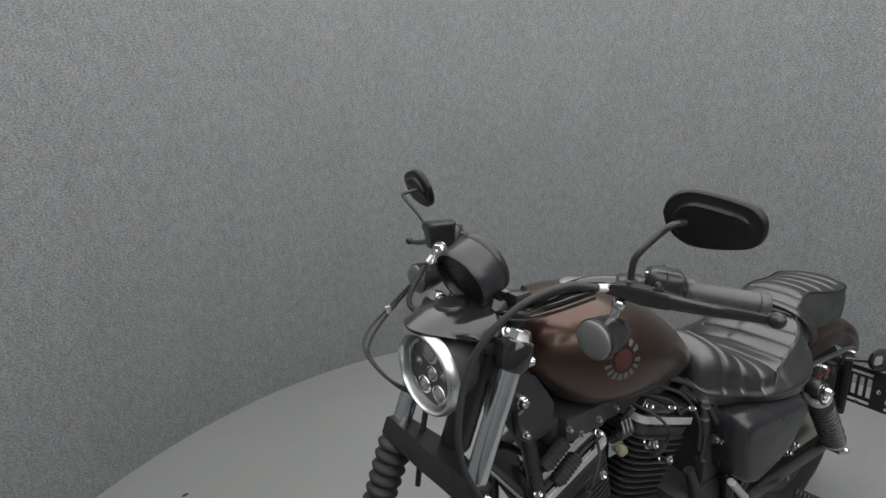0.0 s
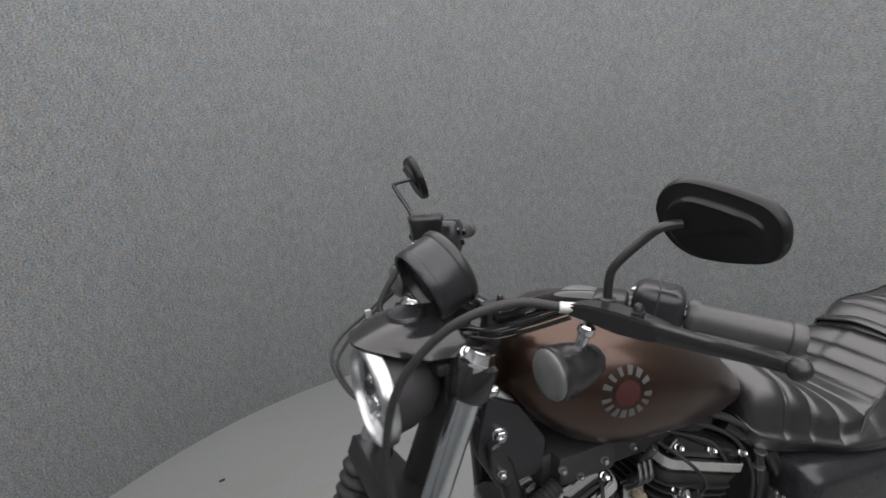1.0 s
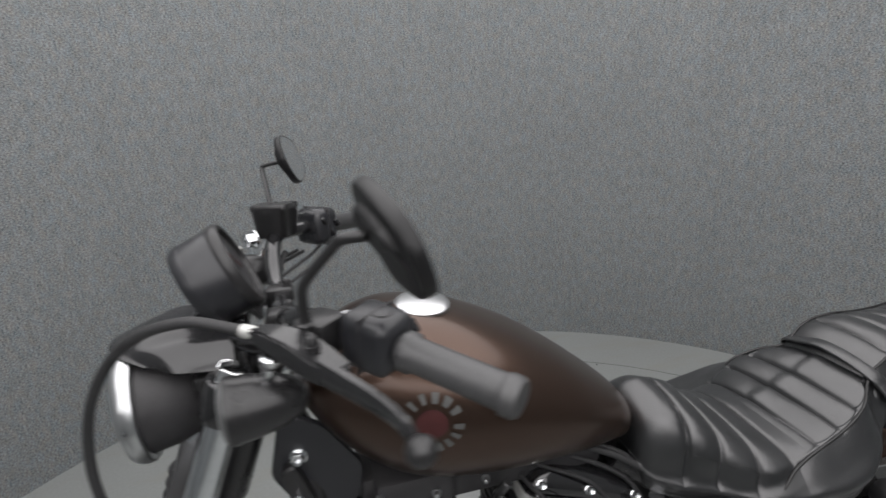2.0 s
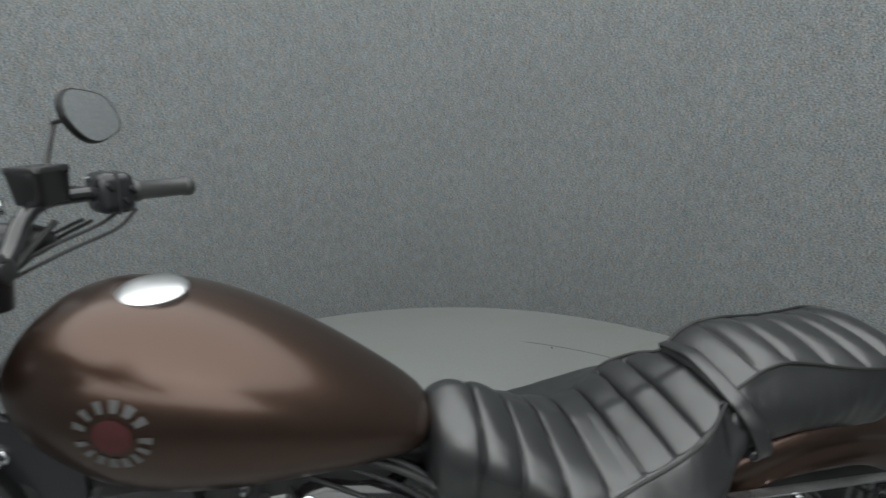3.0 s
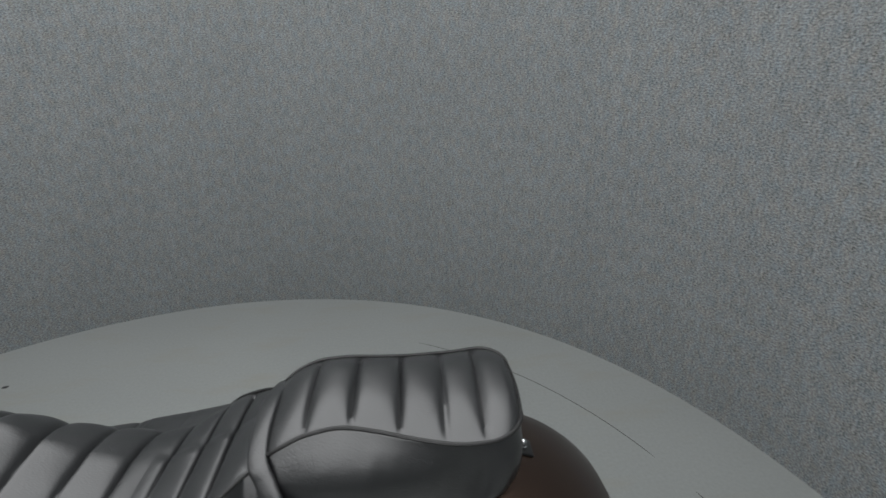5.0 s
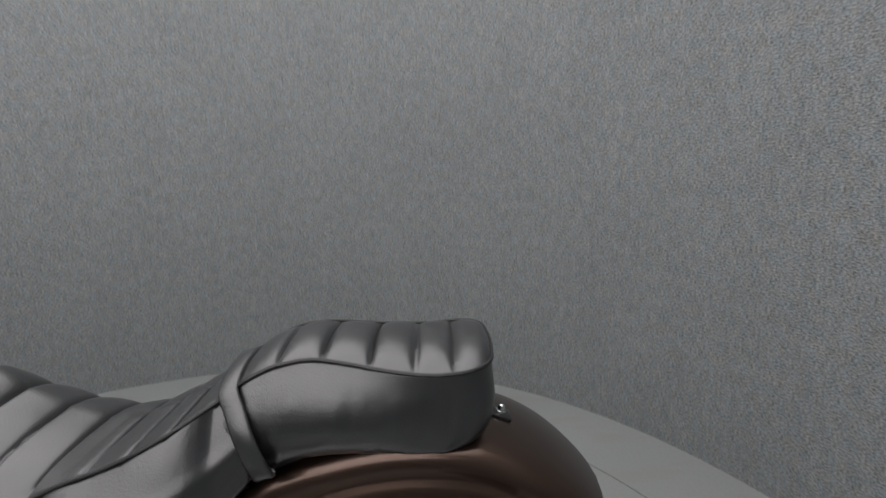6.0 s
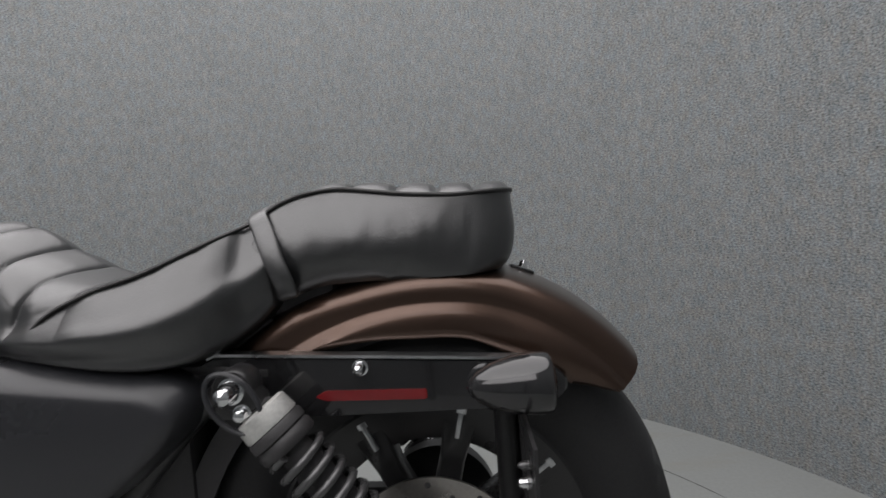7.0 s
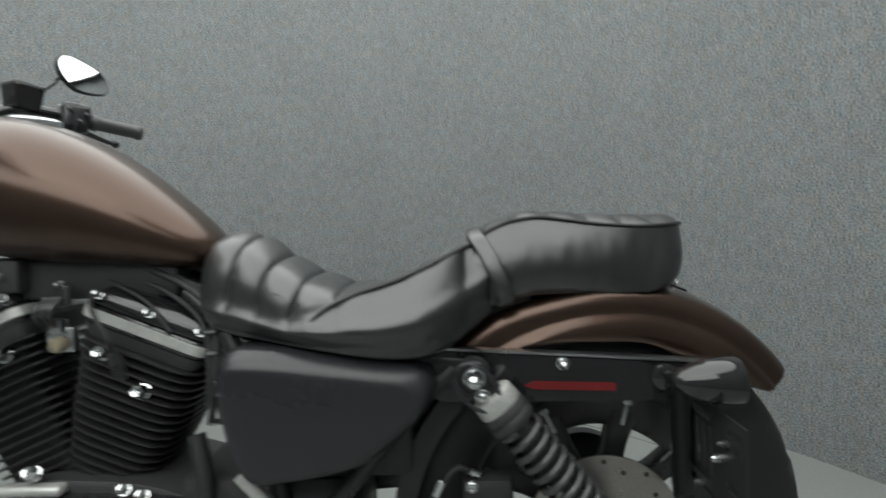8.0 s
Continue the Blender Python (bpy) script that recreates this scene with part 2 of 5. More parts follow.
def plate(bm, outline, y0, y1, bevel=0.003):
    """An upright plate: an outline of (x, z) pairs from y0 to y1, its edges rounded."""
    c = Vector((sum(p[0] for p in outline) / len(outline), sum(p[1] for p in outline) / len(outline)))
    span = max((Vector(p) - c).length for p in outline)
    k = 1 - bevel / span
    inner = [c + (Vector(p) - c) * k for p in outline]
    s = 1 if y1 > y0 else -1
    rings = [[(p[0], y, p[1]) for p in ring] for ring, y in ((inner, y0), (outline, y0 + s * bevel), (outline, y1 - s * bevel), (inner, y1))]
    return loft(bm, rings)


def rounded(points, r, n=4):
    """Rounds the corners of an outline of (x, z) pairs."""
    out = []
    for i, p in enumerate(points):
        p = Vector(p)
        a, b = Vector(points[i - 1]) - p, Vector(points[(i + 1) % len(points)]) - p
        ra, rb = min(r, a.length * 0.45), min(r, b.length * 0.45)
        a, b = p + a.normalized() * ra, p + b.normalized() * rb
        for k in range(n + 1):
            t = k / n
            out.append((a * (1 - t) + p * t) * (1 - t) + (p * (1 - t) + b * t) * t)
    return [(q.x, q.y) for q in out]


def spread(pairs, x):
    """Smoothly reads a value off (x, value) pairs."""
    xs = [p[0] for p in pairs]
    if x <= xs[0]:
        return pairs[0][1]
    if x >= xs[-1]:
        return pairs[-1][1]
    k = next(i for i in range(len(xs) - 1) if xs[i + 1] >= x)
    h = xs[k + 1] - xs[k]
    t = (x - xs[k]) / h

    def slope(i):
        if i == 0 or i == len(xs) - 1:
            j = min(i, len(xs) - 2)
            return (pairs[j + 1][1] - pairs[j][1]) / (xs[j + 1] - xs[j])
        return (pairs[i + 1][1] - pairs[i - 1][1]) / (xs[i + 1] - xs[i - 1])

    a, b = pairs[k][1], pairs[k + 1][1]
    return (2 * t ** 3 - 3 * t * t + 1) * a + (t ** 3 - 2 * t * t + t) * h * slope(k) + (3 * t * t - 2 * t ** 3) * b + (t ** 3 - t * t) * h * slope(k + 1)


# ---------------------------------------------------------------- the booth
def booth():
    """A round booth: a painted floor, carpet round it and a ceiling."""
    n, out = 192, 0.05
    bm = bmesh.new()
    uv = bm.loops.layers.uv.new("UVMap")
    prof = [(0.0, RADIUS), (HIGH, RADIUS), (HIGH, RADIUS + out), (0.0, RADIUS + out)]
    cols = []
    for k in range(n):
        a = 2 * math.pi * k / n
        cols.append([bm.verts.new((r * math.cos(a), CY + r * math.sin(a), z)) for z, r in prof])
    for k in range(n):
        a, b = cols[k], cols[(k + 1) % n]
        for i in range(4):
            j = (i + 1) % 4
            f = bm.faces.new((a[i], a[j], b[j], b[i]))
            for lp, (u, z) in zip(f.loops, ((k, prof[i][0]), (k, prof[j][0]), (k + 1, prof[j][0]), (k + 1, prof[i][0]))):
                lp[uv].uv = (u / n * 2 * math.pi * RADIUS, z)
    wall = part("wall_round", bm, CARPET)
    tagged(wall, "curved booth wall covered in heathered grey carpet", "wall", kind="structure")
    bm = bmesh.new()
    lathe(bm, (0, CY, -0.06), (0, 0, 1), [(0, RADIUS + out), (0.06, RADIUS + out)], 128)
    tagged(part("floor", bm, FLOOR), "matt light grey painted round floor", "floor", kind="structure")
    bm = bmesh.new()
    lathe(bm, (0, CY, HIGH), (0, 0, 1), [(0, RADIUS + out), (0.06, RADIUS + out)], 96)
    tagged(part("ceiling", bm, CEILING), "plain grey painted booth ceiling", "ceiling", kind="structure")


def floor_seam(a0, a1):
    """A stretch of the fine dark joint round the turning part of the floor, fading at its ends."""
    n = max(8, int((a1 - a0) / 0.03))
    bm = bmesh.new()
    pts = [(1.702 * math.cos(a0 + (a1 - a0) * k / n), CY + 1.702 * math.sin(a0 + (a1 - a0) * k / n), 0.0003) for k in range(n + 1)]
    tube(bm, pts, [0.0003] + [0.0011] * (n - 1) + [0.0003], 6, 1)
    tagged(part("floor_seam", bm, SEAM), "fine dark joint in the painted floor", "floor seam", kind="structure")


def floor_speck(x, y, turn, size):
    bm = bmesh.new()
    lathe(bm, (0, 0, 0), (0, 0, 1), [(0, size), (0.002, size * 0.9), (0.004, size * 0.4), (0.0045, 0.001)], 7)
    bmesh.ops.transform(bm, matrix=Matrix.Diagonal((1.5, 0.8, 1, 1)), verts=bm.verts)
    for v in bm.verts:
        v.co += Vector((noise.noise(v.co * 400), noise.noise(v.co * 300 + Vector((5, 0, 0))), 0)) * size * 0.5
    ob = part("debris_crumb", bm, MATT)
    ob.matrix_basis = pose(x, y, 0, 0, 0, turn)
    return tagged(ob, "small dark crumb of dirt on the grey floor", "debris")


def soft_box(x, y, z, r):
    """A large round soft light hung below the ceiling."""
    ob = new("soft_box")
    bm = bmesh.new()
    lathe(bm, (0, 0, 0), (0, 0, 1), [(0.0, r - 0.03), (0.0, r - 0.003), (0.003, r), (0.117, r), (0.12, r - 0.003), (0.12, r - 0.03)], 96)
    bm.faces.ensure_lookup_table()
    bmesh.ops.delete(bm, geom=[f for f in bm.faces if len(f.verts) > 4], context="FACES")
    part("frame", bm, MATT, ob)
    bm = bmesh.new()
    lathe(bm, (0, 0, 0.02), (0, 0, 1), [(0, r - 0.034), (0.002, r - 0.032), (0.03, r - 0.032)], 96)
    part("diffuser", bm, PANEL, ob, "glowing white diffuser")
    bm = bmesh.new()
    lathe(bm, (0, 0, 0.1), (0, 0, 1), [(0, r - 0.006), (0.015, r - 0.006)], 96)
    part("back", bm, MATT, ob)
    for k in range(4):
        a = math.pi / 4 + math.pi / 2 * k
        p = Vector((r * 0.8 * math.cos(a), r * 0.8 * math.sin(a), 0))
        bm = bmesh.new()
        rod(bm, p + Vector((0, 0, 0.11)), p + Vector((0, 0, HIGH - z)), 0.006)
        part("hanger", bm, STEEL, ob)
    ob.matrix_basis = pose(x, y, z)
    return tagged(ob, "large round white soft light hung from the ceiling", "light box")


def side_light(a0, a1, z0, z1):
    """A tall curved soft light that stands on legs before the wall behind the camera."""
    ob = new("side_light")
    n, r = 40, RADIUS - 0.1

    def strip(inset, d0, d1):
        rings = []
        for k in range(n + 1):
            a = a0 + inset / r + (a1 - a0 - 2 * inset / r) * k / n
            rings.append([(q * math.cos(a), CY + q * math.sin(a), z) for q, z in ((r - d0, z0 + inset), (r - d1, z0 + inset), (r - d1, z1 - inset), (r - d0, z1 - inset))])
        return loft(bmesh.new(), rings)

    part("back_shell", strip(0.0, -0.06, 0.0), MATT, ob, angle=30)
    part("diffuser", strip(0.02, 0.0, 0.01), SIDE_PANEL, ob, "glowing white diffuser", angle=30)
    for k in (0.15, 0.5, 0.85):
        a = a0 + (a1 - a0) * k
        p = Vector(((r + 0.03) * math.cos(a), CY + (r + 0.03) * math.sin(a), 0))
        bm = bmesh.new()
        rod(bm, p, p + Vector((0, 0, z0)), 0.018)
        part("leg", bm, SATIN, ob)
    return tagged(ob, "tall curved white soft light on black legs", "studio light")


booth()
soft_box(*SOFT_BOX)
side_light(radians(217), radians(303), 1.45, 2.37)
floor_seam(0.45, 1.09)
floor_seam(0.28, 0.36)
floor_speck(-0.935, 1.312, 20, 0.009)
floor_speck(0.905, 1.337, 80, 0.004)

# ---------------------------------------------------------------- the motorcycle
bike = tagged(new("motorcycle"), "matt brown and black cruiser motorcycle with pleated two-up seat", "motorcycle")
REAR, FRONT = Vector((0.825, 0, 0.325)), Vector((-0.735, 0, 0.33))


def ease(a, b, x):
    """Rises smoothly from 0 at a to 1 at b."""
    u = max(0.0, min(1.0, (x - a) / (b - a)))
    return u * u * (3 - 2 * u)


def bolt(p, d, r, parent, name="bolt", mat=None, depth=0.012, domed=True):
    """A bright bolt with a washer and a domed or hexagonal head."""
    bm = bmesh.new()
    lathe(bm, p, d, [(-0.004, r * 1.05), (0.0, r * 1.25), (0.0025, r * 1.2), (0.003, r)], 18)
    if domed:
        lathe(bm, p, d, [(0.003, r * 0.96), (depth * 0.55, r * 0.95), (depth * 0.85, r * 0.7), (depth, r * 0.25), (depth * 1.01, 0.0005)], 18)
    else:
        lathe(bm, p, d, [(0.003, r * 0.98), (depth * 0.9, r * 0.98), (depth, r * 0.85), (depth * 0.9, r * 0.4), (depth * 0.6, r * 0.38)], 6)
    return part(name, bm, mat or CHROME, parent, "bright chrome bolt", angle=30)


# ---------------------------------------------------------------- tank
def tank():
    top = [(-0.362, 0.955), (-0.35, 1.0), (-0.33, 1.03), (-0.3, 1.055), (-0.26, 1.069), (-0.22, 1.072), (-0.14, 1.056), (-0.06, 1.02), (0.015, 0.972), (0.083, 0.917), (0.125, 0.879), (0.148, 0.855), (0.161, 0.838), (0.168, 0.82)]
    low = [(-0.362, 0.948), (-0.35, 0.93), (-0.33, 0.905), (-0.309, 0.88), (-0.28, 0.855), (-0.24, 0.832), (-0.165, 0.815), (-0.067, 0.806), (0.017, 0.799), (0.105, 0.79), (0.143, 0.79), (0.161, 0.8), (0.168, 0.814)]
    half = [(-0.362, 0.02), (-0.356, 0.05), (-0.343, 0.074), (-0.32, 0.1), (-0.28, 0.124), (-0.225, 0.144), (-0.16, 0.154), (-0.1, 0.154), (-0.05, 0.148), (0.04, 0.125), (0.1, 0.099), (0.135, 0.081), (0.153, 0.062), (0.163, 0.04), (0.168, 0.012)]

    def surface(x, a):
        t, b, w = spread(top, x), spread(low, x), spread(half, x)
        c = b + 0.5 * (t - b)
        ca, sa = math.cos(a), math.sin(a)
        e = (0.74 if ca < 0 else 0.85) if sa > 0 else 0.6 + 0.25 * ease(-0.18, -0.32, x)
        side = 1 - 0.3 * ease(-0.3, 0.08, x) if ca > 0 else 1.0
        return Vector((x, side * w * math.copysign(abs(ca) ** e, ca), c + (t - c if sa > 0 else c - b) * math.copysign(abs(sa) ** (1.04 if sa > 0 else 0.79), sa)))

    n = 56
    xs = [-0.362 + 0.53 * (0.5 - 0.5 * math.cos(math.pi * k / 60)) for k in range(61)]
    bm = loft(bmesh.new(), [[surface(x, 2 * math.pi * (k + 0.5) / n) for k in range(n)] for x in xs])
    body = part("fuel_tank", bm, BROWN, bike, "matt metallic brown teardrop fuel tank", angle=80)
    cap = bmesh.new()
    lathe(cap, (-0.176, -0.009, 1.045), (0.1, -0.06, 1), [(-0.012, 0.028), (0.002, 0.03), (0.006, 0.036), (0.011, 0.0412), (0.0215, 0.0418), (0.0238, 0.0396), (0.0262, 0.031), (0.028, 0.017), (0.0286, 0.001)], 48)
    part("filler_cap", cap, CAP, body, "domed polished chrome filler cap")
    # the round badge on each flank: a red disc in a ring of pale bars
    for side in (-1, 1):
        def lay(u, v, lift):
            x = -0.199 + u
            z = 0.955 + v
            t, b = spread(top, x), spread(low, x)
            c = b + 0.5 * (t - b)
            s = min(1, max(-1, (z - c) / ((t - c) if z > c else (c - b))))
            a = math.asin(math.copysign(abs(s) ** (1 / (1.04 if s > 0 else 0.79)), s))
            p = surface(x, a if side > 0 else math.pi - a)
            return Vector((p.x, side * (abs(p.y) + lift), z))

        bm = bmesh.new()
        rings = [[lay(r * math.cos(2 * math.pi * k / 40), r * math.sin(2 * math.pi * k / 40), 0.0012) for k in range(40)] for r in (0.0005, 0.01, 0.018, 0.0208)]
        loft(bm, rings, caps=False)
        badge = part("badge", bm, RED, body, "dull red printed disc", angle=80)
        turns = [radians(156 - 26.4 * k) for k in range(6)] + [radians(192 + 22.3 * k) for k in range(8)]
        for k, a in enumerate(turns):
            bm = bmesh.new()
            wide = 0.115 + 0.025 * math.sin(k * 5.1)
            grid = [[lay(r * math.cos(a + w), r * math.sin(a + w), 0.0012) for w in (-wide, -wide * 0.3, wide * 0.3, wide)] for r in (0.0285, 0.033, 0.038, 0.0425)]
            loft(bm, grid, closed=False)
            part("badge_bar", bm, CREAM, badge)
    return body


# ---------------------------------------------------------------- seat
SEAT_TOP = [(0.148, 0.78), (0.153, 0.812), (0.162, 0.834), (0.178, 0.848), (0.205, 0.854), (0.244, 0.842), (0.305, 0.8), (0.365, 0.769), (0.416, 0.755), (0.467, 0.762), (0.529, 0.785), (0.59, 0.813), (0.64, 0.832)]
SEAT_LOW = [(0.148, 0.755), (0.158, 0.715), (0.18, 0.695), (0.258, 0.68), (0.356, 0.669), (0.48, 0.652), (0.55, 0.657), (0.612, 0.693), (0.65, 0.735)]
SEAT_HALF = [(0.148, 0.06), (0.155, 0.088), (0.17, 0.108), (0.21, 0.13), (0.28, 0.152), (0.36, 0.186), (0.45, 0.2), (0.52, 0.193), (0.57, 0.168), (0.6, 0.142), (0.65, 0.118)]
SEAT_PIPE_Z = [(0.335, 0.662), (0.343, 0.68), (0.353, 0.7), (0.37, 0.722), (0.39, 0.737), (0.431, 0.75), (0.484, 0.764), (0.538, 0.786), (0.595, 0.812), (0.64, 0.832)]
SEAT_PIPE_Y = [(0.335, 0.15), (0.36, 0.158), (0.42, 0.158), (0.484, 0.15), (0.512, 0.146), (0.537, 0.14), (0.562, 0.13), (0.58, 0.117), (0.595, 0.099), (0.64, 0.09)]
PLEATS = [0.233, 0.287, 0.34, 0.394, 0.45, 0.5, 0.547]


def pleat(x, grooves, deep):
    """How far a quilted cushion sinks below its crown at x."""
    out = 0.0
    for a, b in zip([grooves[0] - 0.085] + grooves, grooves + [grooves[-1] + 0.062]):
        if a <= x <= b:
            u = abs((x - a) / (b - a) * 2 - 1)
            out = 0.42 * u ** 2.2 + 0.58 * u ** 12
    return -deep * out


def half_section(x, far=1.0, flat=1.0):
    """One half of the rider's cushion at x, from the crown down, as (y, z)."""
    t, b, w = spread(SEAT_TOP, x), spread(SEAT_LOW, x), spread(SEAT_HALF, x)
    n = ease(0.29, 0.43, x)
    py = ((1 - n) * w * 0.97 + n * spread(SEAT_PIPE_Y, x)) * far
    pz = (1 - n) * (b + 0.32 * (t - b)) + n * (spread(SEAT_PIPE_Z, max(x, 0.4)) - 0.11 * (1 - far))
    t = max(t, pz + 0.006)
    f = t - pz
    pts = [(0, t), (py * (0.36 + 0.04 * flat), t - f * (0.15 - 0.09 * flat)), (py * (0.7 + 0.06 * flat), t - f * (0.42 - 0.2 * flat)), (py * (0.91 + 0.04 * flat), t - f * (0.74 - 0.18 * flat)), (py, pz), ((py + w) / 2 + 0.005, pz - (pz - b) * 0.33), (w * 0.99, b + (pz - b) * 0.46), (w * 0.93, b + (pz - b) * 0.18), (w * 0.82, b), (0, b)]
    return [(p.x, p.y) for p in curve([(a, c, 0) for a, c in pts], 5)]


def seam_point(x, far=1.0):
    """Where the piping lies on the rider's cushion at x."""
    z = spread(SEAT_PIPE_Z, x) - 0.11 * (1 - far)
    sec = half_section(x, far, 1.0 if far == 1.0 else 0.0)
    edge = sec[20]
    y0, z0 = min(sec[14:40], key=lambda q: abs(q[1] - z))
    k = ease(0.36, 0.41, x)
    return y0 + (edge[0] - y0) * k, z0 + (edge[1] - z0) * k


def seat():
    base = bmesh.new()
    plate(base, rounded([(0.17, 0.69), (0.62, 0.69), (0.9, 0.74), (0.9, 0.725), (0.6, 0.66), (0.48, 0.65), (0.2, 0.675)], 0.01), -0.09, 0.09)
    box(base, 0.56, 0.7, -0.082, 0.082, 0.692, 0.75, 0.012)
    pan = part("seat", base, MATT, bike, "black pleated vinyl two-up seat with piping")
    rings = []
    for i in range(401):
        x = 0.148 + 0.482 * i / 400
        t, b = spread(SEAT_TOP, x), spread(SEAT_LOW, x)
        far = 1 - 0.3 * ease(0.11, 0.24, x) + 0.13 * ease(0.42, 0.53, x)
        sides = []
        for s, flat in ((1.0, 1.0), (far, 0.0)):
            ring = []
            for k, (y, z) in enumerate(half_section(x, s, flat)):
                drop = (t - z) / max(0.02, t - b)
                xx = x + 0.03 * max(0.0, drop) * max(0.0, min(1.0, (0.4 - x) / 0.1))
                above = 1.0 if x < 0.335 else ease(-0.004, 0.009, z - spread(SEAT_PIPE_Z, x)) if x < 0.43 and flat else ease(0.0, 2.5, 20.2 - k)
                sunk = pleat(xx, PLEATS, 0.0125 + 0.0025 * ease(0.38, 0.46, x)) * above * (ease(0, 12, 27 - k) if flat and x < 0.4 else max(0.0, min(1.0, (38 - k) / 14)))
                wob = 0.0014 * noise.noise(Vector((x * 14, y * 14, z * 14))) + 0.0006 * noise.noise(Vector((x * 40, y * 40 + s, z * 40)))
                up = Vector((y * 1.2, max(0.02, z - b - 0.3 * (t - b)))).normalized()
                ring.append((y + up.x * (sunk + wob) * (1 if y > 0.005 else 0), z + up.y * (sunk + wob)))
            sides.append(ring)
        rings.append([(x, -y, z) for y, z in sides[0]] + [(x, y, z) for y, z in sides[1][-2:0:-1]])
    part("rider_cushion", loft(bmesh.new(), rings), LEATHER, pan, "black pleated vinyl rider's cushion", angle=75)
    for s in (-1, 1):
        bm = bmesh.new()
        line = []
        for x in np.linspace(0.338 if s < 0 else 0.5, 0.612, 26):
            y, z = seam_point(x, 1.0 if s < 0 else 1 - 0.3 * ease(0.11, 0.24, x) + 0.13 * ease(0.42, 0.53, x))
            line.append(Vector((x, s * (y + 0.001), z + 0.002)))
        for _ in range(3):
            line = [line[0]] + [(p + 2 * q + r) / 4 for p, q, r in zip(line, line[1:], line[2:])] + [line[-1]]
        tube(bm, line, 0.0028 if s < 0 else [0.0004] + [0.0028] * 6, 8, 3)
        part("piping", bm, PIPING, pan, "round black piping along the seam")
    bm = bmesh.new()
    line = []
    for x in np.linspace(0.225, 0.345, 12):
        sec = half_section(x)
        y, z = min(sec[3:36], key=lambda q: abs(q[1] - (0.775 - 0.32 * (x - 0.225))))
        line.append((x, -(y + 0.0008 + pleat(x, PLEATS, 0.005) * 0.6), z))
    tube(bm, line, 0.0005, 5, 2)
    part("seam", bm, PIPING, pan)
    # pillion
    zp = [(0.6, 0.812), (0.627, 0.833), (0.65, 0.844), (0.67, 0.85), (0.712, 0.854), (0.755, 0.848), (0.8, 0.8405), (0.84, 0.836), (0.87, 0.834), (0.945, 0.836)]
    ztop = [(0.6, 0.826), (0.65, 0.856), (0.7, 0.866), (0.78, 0.86), (0.86, 0.854), (0.945, 0.85)]
    wide = [(0.6, 0.086), (0.63, 0.09), (0.67, 0.083), (0.712, 0.079), (0.755, 0.083), (0.8, 0.092), (0.84, 0.1), (0.87, 0.1025), (0.9, 0.102)]

    def outline(k, rear):
        """The cushion seen from above; k swells it from the piping (0) to its widest (1)."""
        x0, r, pts = 0.606 - 0.007 * k, 0.05, []
        for i in range(84):
            x = x0 + (rear - r - x0) * i / 84
            pts.append((x, -(spread(wide, x) * (1 - k) + (0.121 - 0.013 * ease(0.7, 0.88, x)) * k)))
        w = 0.102 * (1 - k) + 0.108 * k
        for i in range(11):
            a = -math.pi / 2 + math.pi / 2 * i / 10
            pts.append((rear - r + r * math.cos(a), -(w - r) + r * math.sin(a)))
        for i in range(1, 8):
            pts.append((rear + 0.003 * math.sin(math.pi * i / 8), -(w - r) + 2 * (w - r) * i / 8))
        return pts + [(x, -y * (0.91 + 0.09 * ease(0.84, 0.93, x) - 0.13 * ease(0.68, 0.61, x))) for x, y in pts[:95][::-1]]

    pipe = outline(0.0, 0.942)
    n = len(pipe)
    rings = []
    for h, k, rear in ((0.0, 0.4, 0.915), (0.03, 0.52, 0.923), (0.1, 0.7, 0.931), (0.22, 0.9, 0.938), (0.38, 1.0, 0.942), (0.55, 0.93, 0.944), (0.72, 0.66, 0.943), (0.86, 0.33, 0.942), (0.96, 0.09, 0.942), (1.0, 0.0, 0.942)):
        o = outline(k, rear)
        ring = []
        for (x, y), (px, py) in zip(o, pipe):
            b = 0.732 - 0.014 * ease(0.72, 0.64, px)
            crease = 0.003 * noise.noise(Vector((x * 22, h * 5, y * 8))) + 0.0014 * noise.noise(Vector((x * 60, h * 9, y * 20)))
            ring.append((x, y + (crease if abs(y) > 0.05 and h < 0.8 else 0), b + (spread(zp, px) - b) * h))
        rings.append(ring)
    steps = 18
    for k in range(1, steps + 1):
        u = (k / steps) ** 1.5
        ring = []
        for px, py in pipe:
            sx = max(0.625, min(0.925, px))
            x, y = px + (sx - px) * u, py * (1 - u)
            z0, z1 = spread(zp, px), spread(ztop, x)
            dome = 1 - (1 - u) ** 2.4
            edge = 1 - (1 - u) ** 5
            ring.append((x, y, z0 + (z1 - z0) * dome + 0.003 * edge + pleat(x, [0.668, 0.726, 0.787, 0.843, 0.893], 0.0135) * edge * (1 - ease(0.9, 0.925, px))))
        rings.append(ring)
    bm = loft(bmesh.new(), rings, caps=False)
    bmesh.ops.remove_doubles(bm, verts=bm.verts, dist=1e-5)
    part("pillion_cushion", bm, LEATHER, pan, "black pleated vinyl pillion cushion", angle=75)
    bm = bmesh.new()
    tube(bm, [(x, y * 1.012, spread(zp, x) + 0.001) for x, y in pipe], 0.0028, 8, 2)
    part("piping", bm, PIPING, pan, "round black piping along the seam")
    # the strap over the step between the cushions
    mid = [(0.648, -0.098, 0.724), (0.652, -0.12, 0.724), (0.652, -0.131, 0.738), (0.646, -0.134, 0.757), (0.635, -0.128, 0.785), (0.622, -0.111, 0.81), (0.612, -0.095, 0.825), (0.608, -0.055, 0.836), (0.608, 0, 0.838)]
    line = curve(mid + [(x, -y * 0.8, z - 0.01) for x, y, z in mid[-2::-1]], 6)
    rings = []
